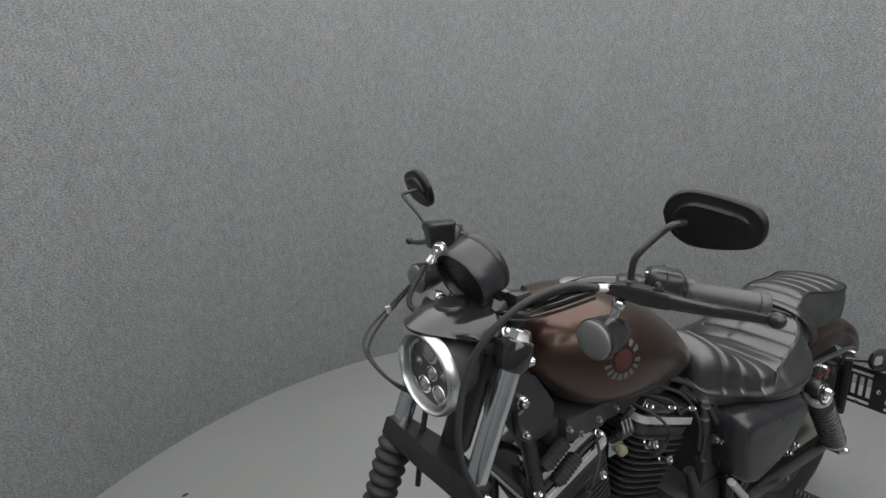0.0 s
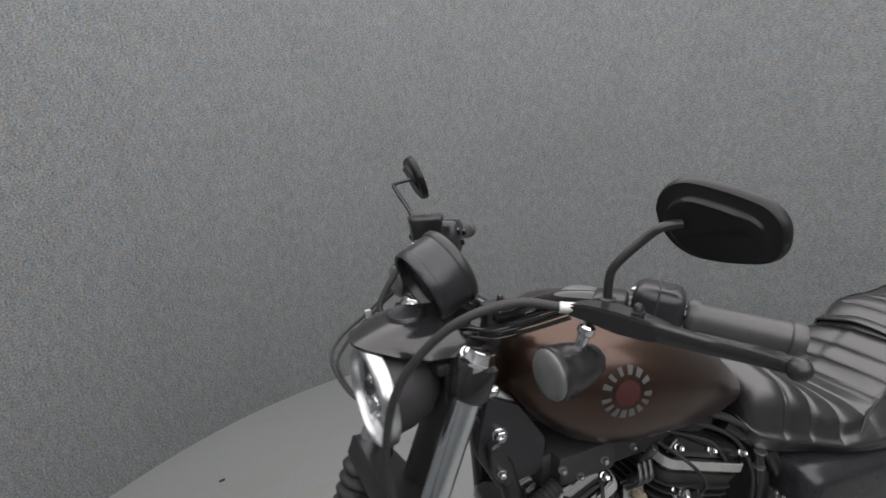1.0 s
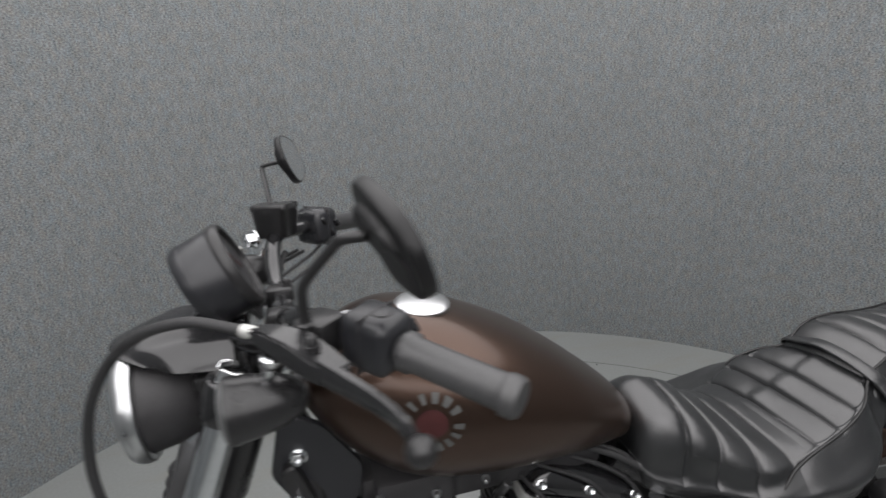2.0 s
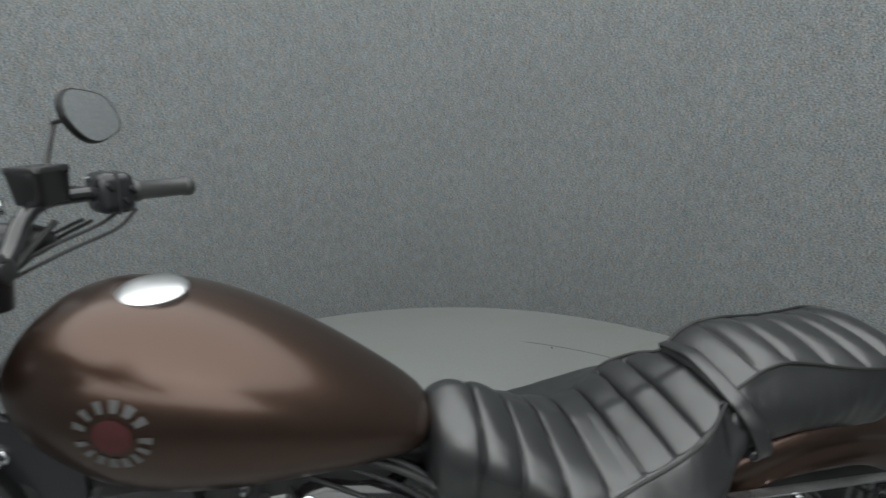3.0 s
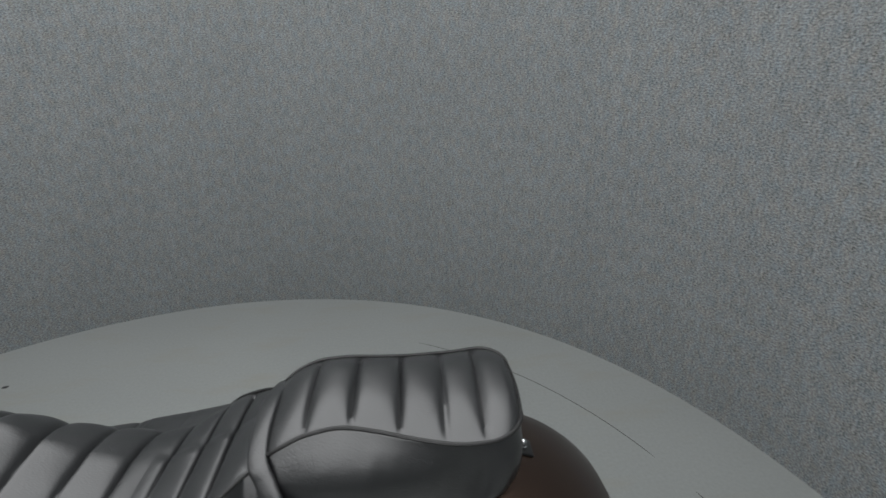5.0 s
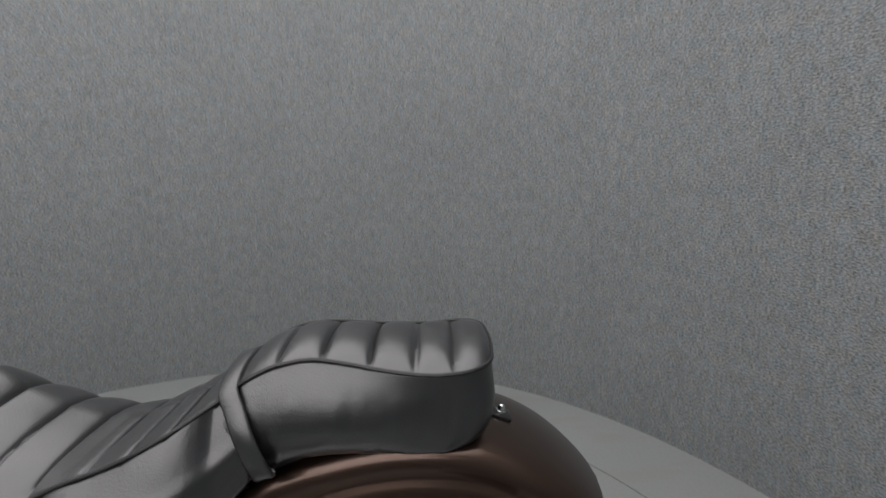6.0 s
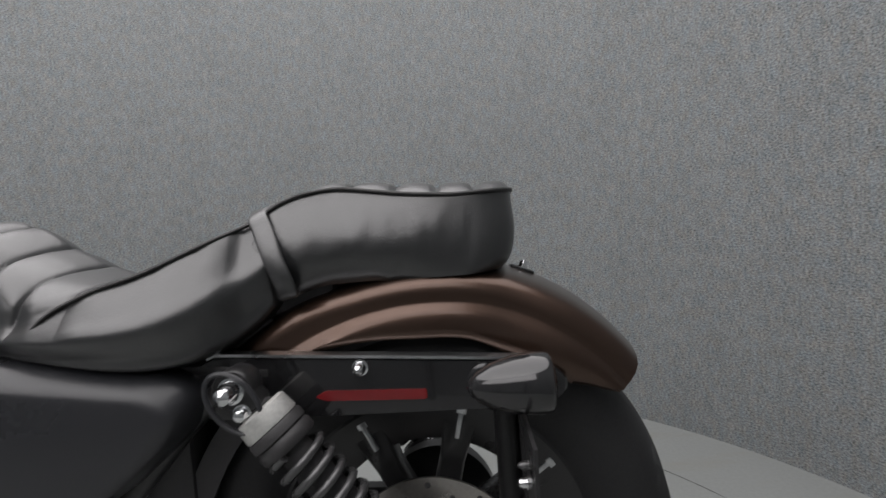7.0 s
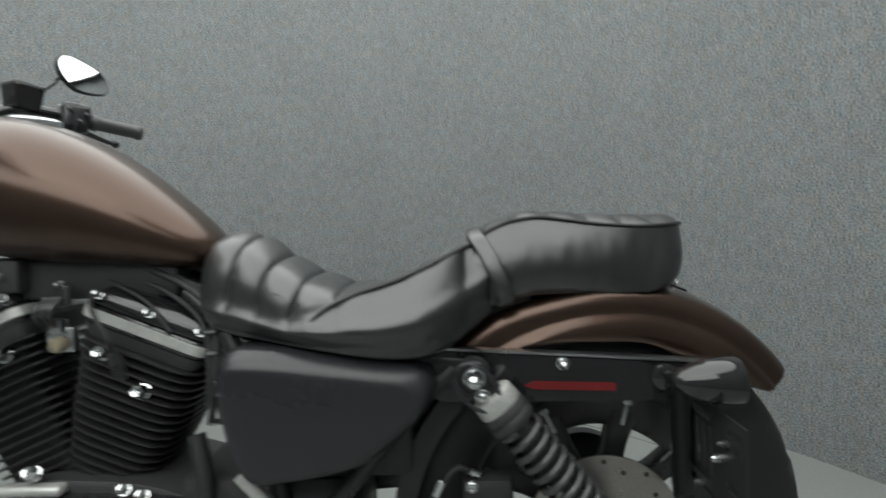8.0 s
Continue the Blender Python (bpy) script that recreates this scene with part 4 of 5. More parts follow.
def headlight():
    turned = STEER.inverted()
    c = turned @ Vector((-0.569, -0.035, 1.0))
    d = (turned.to_3x3() @ Vector((-1, -0.087, -0.0275))).normalized()
    bm = bmesh.new()
    lathe(bm, c, d, [(-0.1, 0.015), (-0.095, 0.035), (-0.075, 0.054), (-0.045, 0.064), (-0.02, 0.0675), (-0.012, 0.068)], 40)
    lamp = front_part("headlight", bm, MATT, bike, "round headlight with chrome bezel and clear lens")
    bm = bmesh.new()
    lathe(bm, c, d, [(-0.015, 0.069), (-0.015, 0.0755), (-0.0135, 0.0775), (-0.006, 0.079), (0.0, 0.0778), (0.0045, 0.0762), (0.0075, 0.073), (0.0075, 0.0705), (0.004, 0.0685), (-0.01, 0.0682)], 64, False)
    part("bezel", bm, CAP, lamp, "satin chrome headlight bezel")
    bm = bmesh.new()
    lathe(bm, c, d, [(0.003, 0.068), (0.006, 0.066), (0.0135, 0.052), (0.018, 0.034), (0.02, 0.015), (0.0205, 0.0005)], 48)
    ob = part("lens", bm, GLASS, lamp, "clear domed lens")
    ob.visible_shadow = False
    bm = bmesh.new()
    lathe(bm, c, d, [(-0.032, 0.0005), (-0.032, 0.048), (-0.018, 0.064), (-0.004, 0.0675)], 40, False)
    part("reflector_bowl", bm, REFLECT, lamp, angle=30)
    # the projector and light modules inside
    for dy, dz, r in ((0.004, 0.036, 0.026), (-0.002, -0.004, 0.016), (0.022, -0.036, 0.018), (-0.02, -0.038, 0.019), (0.034, 0.006, 0.009), (-0.034, 0.004, 0.009)):
        bm = bmesh.new()
        lathe(bm, c + Vector((0.028, dy, dz)), d, [(0, r), (0.014, r), (0.017, r * 0.9), (0.018, r * 0.72), (0.01, r * 0.68)], 24, False)
        part("module_ring", bm, CHROME, lamp)
        bm = bmesh.new()
        lathe(bm, c + Vector((0.016, dy, dz)), d, [(0, r * 0.68), (0.005, r * 0.6), (0.009, r * 0.35), (0.0105, 0.0005)], 20)
        part("projector", bm, PROJECTOR, lamp)
    for s in (-1, 1):
        bm = bmesh.new()
        pts = [c + Vector((0.008, s * 0.058 * math.cos(a), 0.058 * math.sin(a))) for a in np.linspace(-1.1, 1.1, 14)]
        tube(bm, pts, 0.0035, 6, 1)
        part("light_pipe", bm, STEEL, lamp)
    # the moulded cowl over the lamp
    rings = []
    for i in range(25):
        u = i / 24
        x = -0.588 + 0.15 * u
        w = 0.062 + 0.022 * ease(0.0, 0.4, u)
        crown = 1.083 + 0.021 * math.sin(math.pi * min(1, u * 1.6) * 0.5) - 0.006 * u ** 3
        eave = 1.072 - 0.017 * u
        row = []
        for k in range(33):
            t = k / 16 - 1
            fold = 0.0035 * math.exp(-((abs(t) - 0.5) / 0.1) ** 2) * ease(0.15, 0.45, u)
            row.append(Vector((x + 0.046 * t * t * (1 - u), w * math.copysign(abs(t) ** 0.86, t), eave + (crown - eave) * (1 - abs(t) ** 2.8) - fold)))
        rings.append(row + [p + Vector((0, -0.004 * math.copysign(1, p.y), -0.005)) for p in row[::-1]])
    cowl = front_part("headlight_cowl", loft(bmesh.new(), rings), COWL, bike, "satin black moulded cowl over the headlight", angle=50)
    bm = bmesh.new()
    lathe(bm, (-0.5, 0, 1.0945), (-0.02, 0, 1), [(0, 0.03), (0.01, 0.0285), (0.0125, 0.026), (0.012, 0.02), (0.011, 0.0005)], 32)
    part("cowl_boss", bm, SATIN_GREY, cowl)
    bm = bmesh.new()
    for s in (-1, 1):
        box(bm, -0.48, -0.43, s * 0.08 - 0.004, s * 0.08 + 0.004, 0.985, 1.045, 0.003)
    box(bm, -0.49, -0.45, -0.08, 0.08, 1.03, 1.05, 0.005)
    part("cowl_bracket", bm, SATIN, cowl)
    for s in (-1, 1):
        bolt((-0.448, s * 0.088, 1.062), (0.1, s * 0.7, 0.7), 0.0085, cowl)


def speedometer():
    c, d = Vector((-0.474, 0.003, 1.137)), Vector((0.92, 0.03, 0.39)).normalized()
    bm = bmesh.new()
    lathe(bm, c, d, [(0.012, 0.001), (0.012, 0.052), (0.0, 0.055), (-0.002, 0.058), (0.003, 0.0605), (0.012, 0.061), (0.013, 0.0598), (0.054, 0.0605), (0.058, 0.0585)], 48)
    clock = front_part("speedometer", bm, SATIN_GREY, bike, "round satin black speedometer on a stay")
    bm = bmesh.new()
    lathe(bm, c, d, [(0.052, 0.061), (0.056, 0.0628), (0.063, 0.062), (0.067, 0.058), (0.0665, 0.053), (0.06, 0.052)], 48, False)
    part("rim", bm, SATIN, clock, "slim satin black rim")
    bm = bmesh.new()
    lathe(bm, c, d, [(0.06, 0.0525), (0.0605, 0.03), (0.0606, 0.0005)], 40)
    part("dial", bm, DIAL, clock, "dark dial with pale marks")
    dd, u, v = basis(d)
    for k in range(13):
        a = radians(-130 + 260 * k / 12 + 90)
        bm = bmesh.new()
        p = c + dd * 0.0612
        e1 = v * math.sin(a) + u * math.cos(a)
        e2 = dd.cross(e1)
        loft(bm, [[p + e1 * q + e2 * w * 0.0009 + dd * h for w, h in ((-1, 0), (1, 0), (1, 0.0006), (-1, 0.0006))] for q in (0.033, 0.042)])
        part("dial_mark", bm, CREAM, clock)
    bm = bmesh.new()
    p = c + dd * 0.0625
    loft(bm, [[p + u * (q * 0.6) - v * (q * 0.8) + (u * 0.8 + v * 0.6) * w * s + dd * h for s, h in ((-1, 0), (1, 0), (1, 0.0008), (-1, 0.0008))] for q, w in ((-0.008, 0.0022), (0.0, 0.002), (0.035, 0.0005))])
    part("needle", bm, RED, clock)
    # the stay that carries it
    rings = [[Vector((x, y * w, z)) + Vector((h, 0, h * 0.7)) for y, h in ((-1, 0), (1, 0), (1, 0.006), (-1, 0.006))] for x, z, w in ((-0.402, 1.088, 0.028), (-0.412, 1.1, 0.026), (-0.42, 1.118, 0.03), (-0.425, 1.135, 0.032))]
    part("stay", loft(bmesh.new(), rings), SATIN, clock)


def handlebar():
    left = [(-0.372, 0, 1.088), (-0.367, -0.06, 1.088), (-0.362, -0.1, 1.102), (-0.352, -0.155, 1.136), (-0.338, -0.195, 1.152), (-0.3, -0.236, 1.153), (-0.245, -0.291, 1.146), (-0.166, -0.376, 1.129)]
    right = [(-0.378, 0.06, 1.088), (-0.384, 0.1, 1.1), (-0.386, 0.15, 1.128), (-0.378, 0.195, 1.143), (-0.345, 0.235, 1.141), (-0.29, 0.293, 1.128), (-0.216, 0.372, 1.112)]
    bm = bmesh.new()
    tube(bm, left[::-1] + right, 0.0128, 16, 8)
    bar = part("handlebar", bm, GLOSS, bike, "satin black handlebar", angle=80)
    for s, x, y in ((-1, -0.369, -0.045), (1, -0.376, 0.045)):
        bm = bmesh.new()
        rod(bm, (x - 0.012, y, 1.04), (x, y, 1.085), 0.018)
        box(bm, x - 0.02, x + 0.02, y - 0.016, y + 0.016, 1.075, 1.105, 0.006)
        part("riser", bm, SATIN, bar)
        bolt((x + 0.012, y, 1.104), (0, 0, 1), 0.006, bar, mat=SATIN)
    grips = {}
    for s, a, b in ((-1, left[-2], left[-1]), (1, right[-2], right[-1])):
        a, b = Vector(a), Vector(b)
        d = (b - a).normalized()
        n = (b - a).length
        bm = bmesh.new()
        lathe(bm, a, d, [(0.0, 0.0165), (0.004, 0.0195), (0.012, 0.0195), (0.016, 0.0165), (n - 0.014, 0.0165), (n - 0.012, 0.0185), (n - 0.002, 0.0185), (n + 0.002, 0.016), (n + 0.003, 0.001)], 32)
        part("grip", bm, GRIP, bar, "black rubber grip")
        # switch housing
        c = a - d * 0.03
        f, u, v = basis(d)
        rot = Matrix((u, v, f)).transposed().to_4x4()
        up = rot.to_3x3().inverted() @ Vector((0, 0, 1))
        bm = bmesh.new()
        k = 1.0 if s > 0 else 0.84
        box(bm, -0.03 * k, 0.03 * k, -0.034 * k, 0.034 * k, -0.03, 0.028, 0.015 * k, Matrix.Translation(c + Vector((0, 0, 0.001))) @ rot, 3)
        hous = part("switch_housing", bm, SATIN_GREY, bar, "moulded switch housing", angle=60)
        bm = bmesh.new()
        lathe(bm, c - d * 0.03, d, [(0, 0.018), (0.003, 0.0225), (0.012, 0.0225), (0.015, 0.02)], 24)
        part("clamp_ring", bm, SATIN, hous)
        top = c + Vector((0, 0, 0.0305 * k))
        m = Matrix.Translation(c + Vector((0, 0, 0.001))) @ rot
        bm = bmesh.new()
        box(bm, -0.0306 * k, 0.0306 * k, -0.0346 * k, 0.0346 * k, -0.003, -0.001, 0.0006, m)
        part("housing_seam", bm, MATT, hous)
        bm = bmesh.new()
        lathe(bm, top + d * 0.008, (0.1, 0, 1), [(0, 0.0115), (0.003, 0.0115), (0.0045, 0.01), (0.0035, 0.0075), (0.002, 0.0005)], 20)
        part("boss", bm, SATIN, hous)
        for q, z in ((-0.018, 0.012), (0.016, 0.006), (0.002, -0.012)):
            bm = bmesh.new()
            box(bm, -0.008, 0.008, -0.006, 0.006, -0.004, 0.004, 0.0025, Matrix.Translation(c + d * q + Vector((0.024, -s * 0.016, z))) @ Matrix.Rotation(radians(40 * s), 4, "Z") @ Matrix.Rotation(radians(60), 4, "Y"))
            part("switch_button", bm, GLOSS, hous)
        for q in (-0.016, 0.022):
            bm = bmesh.new()
            lathe(bm, top + d * q - Vector((0.014, 0, 0.003)), (-0.2, 0, 1), [(0, 0.0042), (0.002, 0.004), (0.0012, 0.002)], 10)
            part("screw", bm, STEEL, hous)
        grips[s] = (a, d)
    # clutch perch and lever
    bm = bmesh.new()
    loft(bm, [[Vector(p) + Vector((0.0, 0, z)) + Vector((0.75, 0.66, 0)) * w for w, z in ((-h, -k), (h, -k), (h, k), (-h, k))] for p, h, k in (((-0.378, -0.248, 1.168), 0.006, 0.006), ((-0.36, -0.262, 1.166), 0.011, 0.01), ((-0.335, -0.282, 1.158), 0.015, 0.013), ((-0.315, -0.308, 1.152), 0.014, 0.011), ((-0.3, -0.325, 1.149), 0.01, 0.008))])
    bmesh.ops.bevel(bm, geom=list(bm.edges), offset=0.002, segments=2, affect="EDGES")
    perch = part("clutch_perch", bm, COWL, bike, "black clutch lever perch", angle=50)
    bm = bmesh.new()
    line = curve([(-0.335, -0.29, 1.157), (-0.315, -0.318, 1.152), (-0.296, -0.34, 1.147), (-0.276, -0.367, 1.143), (-0.264, -0.395, 1.143), (-0.259, -0.428, 1.146)], 6)
    rings = []
    for k, p in enumerate(line):
        d = (line[min(k + 1, len(line) - 1)] - line[max(k - 1, 0)]).normalized()
        flat = d.cross(Vector((0, 0, 1))).normalized()
        q = k / (len(line) - 1)
        a, b = 0.0062 - 0.0018 * q, 0.0125 - 0.0065 * q
        rings.append([p + flat * (a * m) + Vector((0, 0, b * z)) for m, z in ((-1, -0.6), (-0.6, -1), (0.6, -1), (1, -0.6), (1, 0.6), (0.6, 1), (-0.6, 1), (-1, 0.6))])
    loft(bm, rings)
    part("clutch_lever", bm, COWL, perch, "black clutch lever with a ball end", angle=45)
    bm = bmesh.new()
    bmesh.ops.create_uvsphere(bm, u_segments=18, v_segments=12, radius=0.0115, matrix=Matrix.Translation((-0.258, -0.434, 1.147)))
    part("ball_end", bm, SATIN, perch, angle=80)
    bm = bmesh.new()
    rod(bm, (-0.37, -0.255, 1.168), (-0.386, -0.244, 1.1695), 0.0068, 12)
    part("ferrule", bm, ALLOY, perch, "bright alloy cable ferrule")
    bolt((-0.323, -0.3, 1.168), (0, 0, 1), 0.006, perch, mat=SATIN)
    # bar-end of the bridge clamp
    bm = bmesh.new()
    box(bm, -0.02, 0.02, -0.02, 0.02, -0.018, 0.018, 0.006, Matrix.Translation((-0.315, -0.245, 1.155)) @ Matrix.Rotation(radians(-45), 4, "Z"))
    part("perch_clamp", bm, SATIN, perch)
    # brake cylinder and lever on the other side
    m = Matrix.Translation((-0.378, 0.206, 1.17)) @ Matrix.Rotation(radians(-18), 4, "Z") @ Matrix.Rotation(radians(-6), 4, "X")
    bm = bmesh.new()
    rings = [[m @ Vector((x * k, y * k, z)) for x, y in rounded([(-0.03, -0.03), (0.03, -0.03), (0.034, 0.028), (-0.034, 0.028)], 0.01, 3)] for z, k in ((-0.03, 0.8), (-0.028, 0.86), (0.016, 1.0), (0.0175, 1.04), (0.024, 1.04), (0.0265, 0.99))]
    res = part("brake_cylinder", loft(bm, rings), SATIN, bike, "black brake fluid reservoir", angle=40)
    for y in (-0.012, 0.012):
        bm = bmesh.new()
        lathe(bm, m @ Vector((0, y, 0.0262)), (0, 0, 1), [(0, 0.0035), (0.0012, 0.003), (0.0006, 0.001)], 10)
        part("lid_screw", bm, MATT, res)
    bolt((-0.412, 0.155, 1.152), (-0.75, -0.6, 0.1), 0.0125, res, "banjo_bolt", depth=0.016, domed=False)
    bm = bmesh.new()
    tube(bm, [(-0.375, 0.235, 1.15), (-0.36, 0.28, 1.138), (-0.345, 0.34, 1.118), (-0.335, 0.4, 1.104), (-0.33, 0.43, 1.1)], [0.009, 0.008, 0.007, 0.006, 0.0055], 12)
    part("brake_lever", bm, SATIN, res, "black brake lever with a ball end")
    bm = bmesh.new()
    bmesh.ops.create_uvsphere(bm, u_segments=16, v_segments=10, radius=0.0105, matrix=Matrix.Translation((-0.33, 0.438, 1.1)))
    part("ball_end", bm, SATIN, res)
    bm = bmesh.new()
    rod(bm, (-0.447, 0.151, 1.13), (-0.433, 0.154, 1.141), 0.0048, 10)
    part("hose_union", bm, ALLOY, res)


def mirror(c, h, v, n, stem, s):
    """One teardrop mirror: shell, glass and bent stem. h points outwards, v up, n out of the glass."""
    c, h, v = Vector(c), Vector(h), Vector(v)
    n = h.cross(v).normalized() * (1 if h.cross(v).dot(Vector(n)) > 0 else -1)
    shape = [(-1, 0.12), (-0.92, 0.5), (-0.72, 0.83), (-0.42, 1.0), (0, 0.98), (0.4, 0.9), (0.75, 0.76), (0.95, 0.46), (1, 0.08), (0.95, -0.3), (0.78, -0.56), (0.45, -0.74), (0.05, -0.88), (-0.38, -0.92), (-0.72, -0.7), (-0.93, -0.3)]
    o = [(p.x, p.y) for p in curve([(a, b, 0) for a, b in shape + shape[:1]], 4)[:-1]]

    def ring(k, d, dx=0.0, dy=0.0, step=0.0):
        return [c + h * (x * k + dx) + v * (y * k + dy) - n * (d + step * ease(-0.35, 0.75, y - 0.45 * x)) for x, y in o]

    bm = loft(bmesh.new(), [ring(0.93, -0.001), ring(0.985, -0.001), ring(1.0, 0.0015), ring(0.998, 0.006), ring(0.98, 0.01), ring(0.955, 0.0118), ring(0.8, 0.0125, 0.01, -0.08), ring(0.775, 0.0128, 0.014, -0.1, 0.001), ring(0.75, 0.0132, 0.016, -0.11, 0.0062), ring(0.725, 0.0134, 0.016, -0.11, 0.007), ring(0.4, 0.0136, 0.016, -0.11, 0.005), ring(0.02, 0.0136, 0.016, -0.11, 0.003)])
    shell = part("mirror", bm, BACK, bike, "black teardrop mirror on a bent stem", angle=35)
    bm = loft(bmesh.new(), [ring(0.94, -0.0012), ring(0.7, -0.0022), ring(0.45, -0.0029), ring(0.2, -0.0033), ring(0.02, -0.0034)])
    part("mirror_glass", bm, MIRROR, shell, "silvered mirror glass", angle=80)
    bm = bmesh.new()
    tube(bm, stem, 0.0052 if s < 0 else 0.0042, 12, 8)
    part("stem", bm, SATIN, shell)
    bm = bmesh.new()
    lathe(bm, stem[0], Vector(stem[1]) - Vector(stem[0]), [(-0.012, 0.009), (-0.01, 0.0105), (0.006, 0.0105), (0.008, 0.008)], 6)
    part("stem_nut", bm, SATIN, shell)


def front_signal(c, stalk):
    c = Vector(c)
    d = Vector((-1, -0.06, -0.02))
    bm = bmesh.new()
    lathe(bm, c, d, [(-0.074, 0.001), (-0.073, 0.008), (-0.064, 0.018), (-0.046, 0.026), (-0.021, 0.0305), (-0.008, 0.0315), (-0.0065, 0.0325), (0.0, 0.0325), (0.001, 0.0315)], 32)
    body = part("front_signal", bm, SATIN, bike, "black bullet turn signal with a smoked lens")
    bm = bmesh.new()
    lathe(bm, c, d, [(-0.002, 0.031), (0.002, 0.0305), (0.005, 0.0285), (0.0075, 0.022), (0.009, 0.0005)], 32)
    part("lens", bm, LENS_GREY, body, "grey smoked lens")
    bm = bmesh.new()
    tube(bm, stalk, 0.0065, 10)
    lathe(bm, stalk[-1], Vector(stalk[-1]) - Vector(stalk[0]), [(-0.012, 0.0085), (-0.01, 0.01), (-0.002, 0.01), (0, 0.008)], 14)
    part("stalk", bm, CHROME, body, "bright metal stalk")


def cable(name, pts, r, label, mat=None):
    bm = bmesh.new()
    tube(bm, pts, r, 10, 10)
    return part(name, bm, mat or RUBBER, bike, label, angle=80)


def cables():
    cable("clutch_cable", [(-0.385, -0.245, 1.17), (-0.44, -0.228, 1.18), (-0.505, -0.198, 1.152), (-0.56, -0.167, 1.08), (-0.583, -0.157, 0.99), (-0.578, -0.15, 0.9), (-0.545, -0.148, 0.815), (-0.49, -0.14, 0.73), (-0.43, -0.12, 0.64)], 0.0055, "black sheathed clutch cable")
    a = cable("throttle_cable", [(-0.35, 0.24, 1.1), (-0.42, 0.24, 1.07), (-0.5, 0.243, 1.014), (-0.565, 0.215, 0.985), (-0.592, 0.165, 0.965), (-0.572, 0.1, 0.925), (-0.52, 0.06, 0.9), (-0.45, 0.04, 0.88)], 0.0032, "thin black throttle cable")
    cable("throttle_cable", [(-0.34, 0.245, 1.095), (-0.415, 0.245, 1.062), (-0.5, 0.24, 1.004), (-0.56, 0.21, 0.968), (-0.582, 0.165, 0.95), (-0.56, 0.1, 0.91), (-0.51, 0.06, 0.885), (-0.44, 0.04, 0.87)], 0.0032, "thin black throttle cable")
    bm = bmesh.new()
    box(bm, -0.006, 0.006, -0.005, 0.005, -0.011, 0.011, 0.002, Matrix.Translation((-0.5, 0.2415, 1.009)))
    part("cable_clip", bm, ALLOY, a)
    cable("brake_hose", [(-0.455, 0.15, 1.125), (-0.5, 0.14, 1.06), (-0.48, 0.1, 1.02), (-0.5, 0.07, 0.93), (-0.53, 0.06, 0.82), (-0.55, 0.06, 0.7)], 0.0058, "black rubber brake hose")
    for k, (dx, dz) in enumerate(((0.0, 0.0), (0.006, 0.009), (-0.004, 0.014))):
        cable("bar_wire", [(-0.34, -0.2, 1.13 + dz), (-0.375 + dx, -0.15, 1.1 + dz), (-0.4 + dx, -0.1, 1.075 + dz), (-0.43 + dx, -0.06, 1.07 + dz), (-0.44, 0.0, 1.05)], 0.003, "black wiring sleeve", GLOSS)
    cable("bar_wire", [(-0.37, 0.2, 1.11), (-0.39, 0.14, 1.08), (-0.4, 0.08, 1.05), (-0.41, 0.03, 1.0)], 0.005, "black wiring sleeve")
    cable("throttle_cable", [(-0.3, 0.27, 1.105), (-0.325, 0.24, 1.09), (-0.37, 0.18, 1.08), (-0.42, 0.11, 1.065)], 0.003, "thin black throttle cable")
    cable("throttle_cable", [(-0.28, 0.275, 1.1), (-0.305, 0.245, 1.078), (-0.355, 0.18, 1.068), (-0.42, 0.1, 1.05)], 0.003, "thin black throttle cable")


# ---------------------------------------------------------------- engine and frame
CRANK = Vector((-0.105, 0, 0.3))


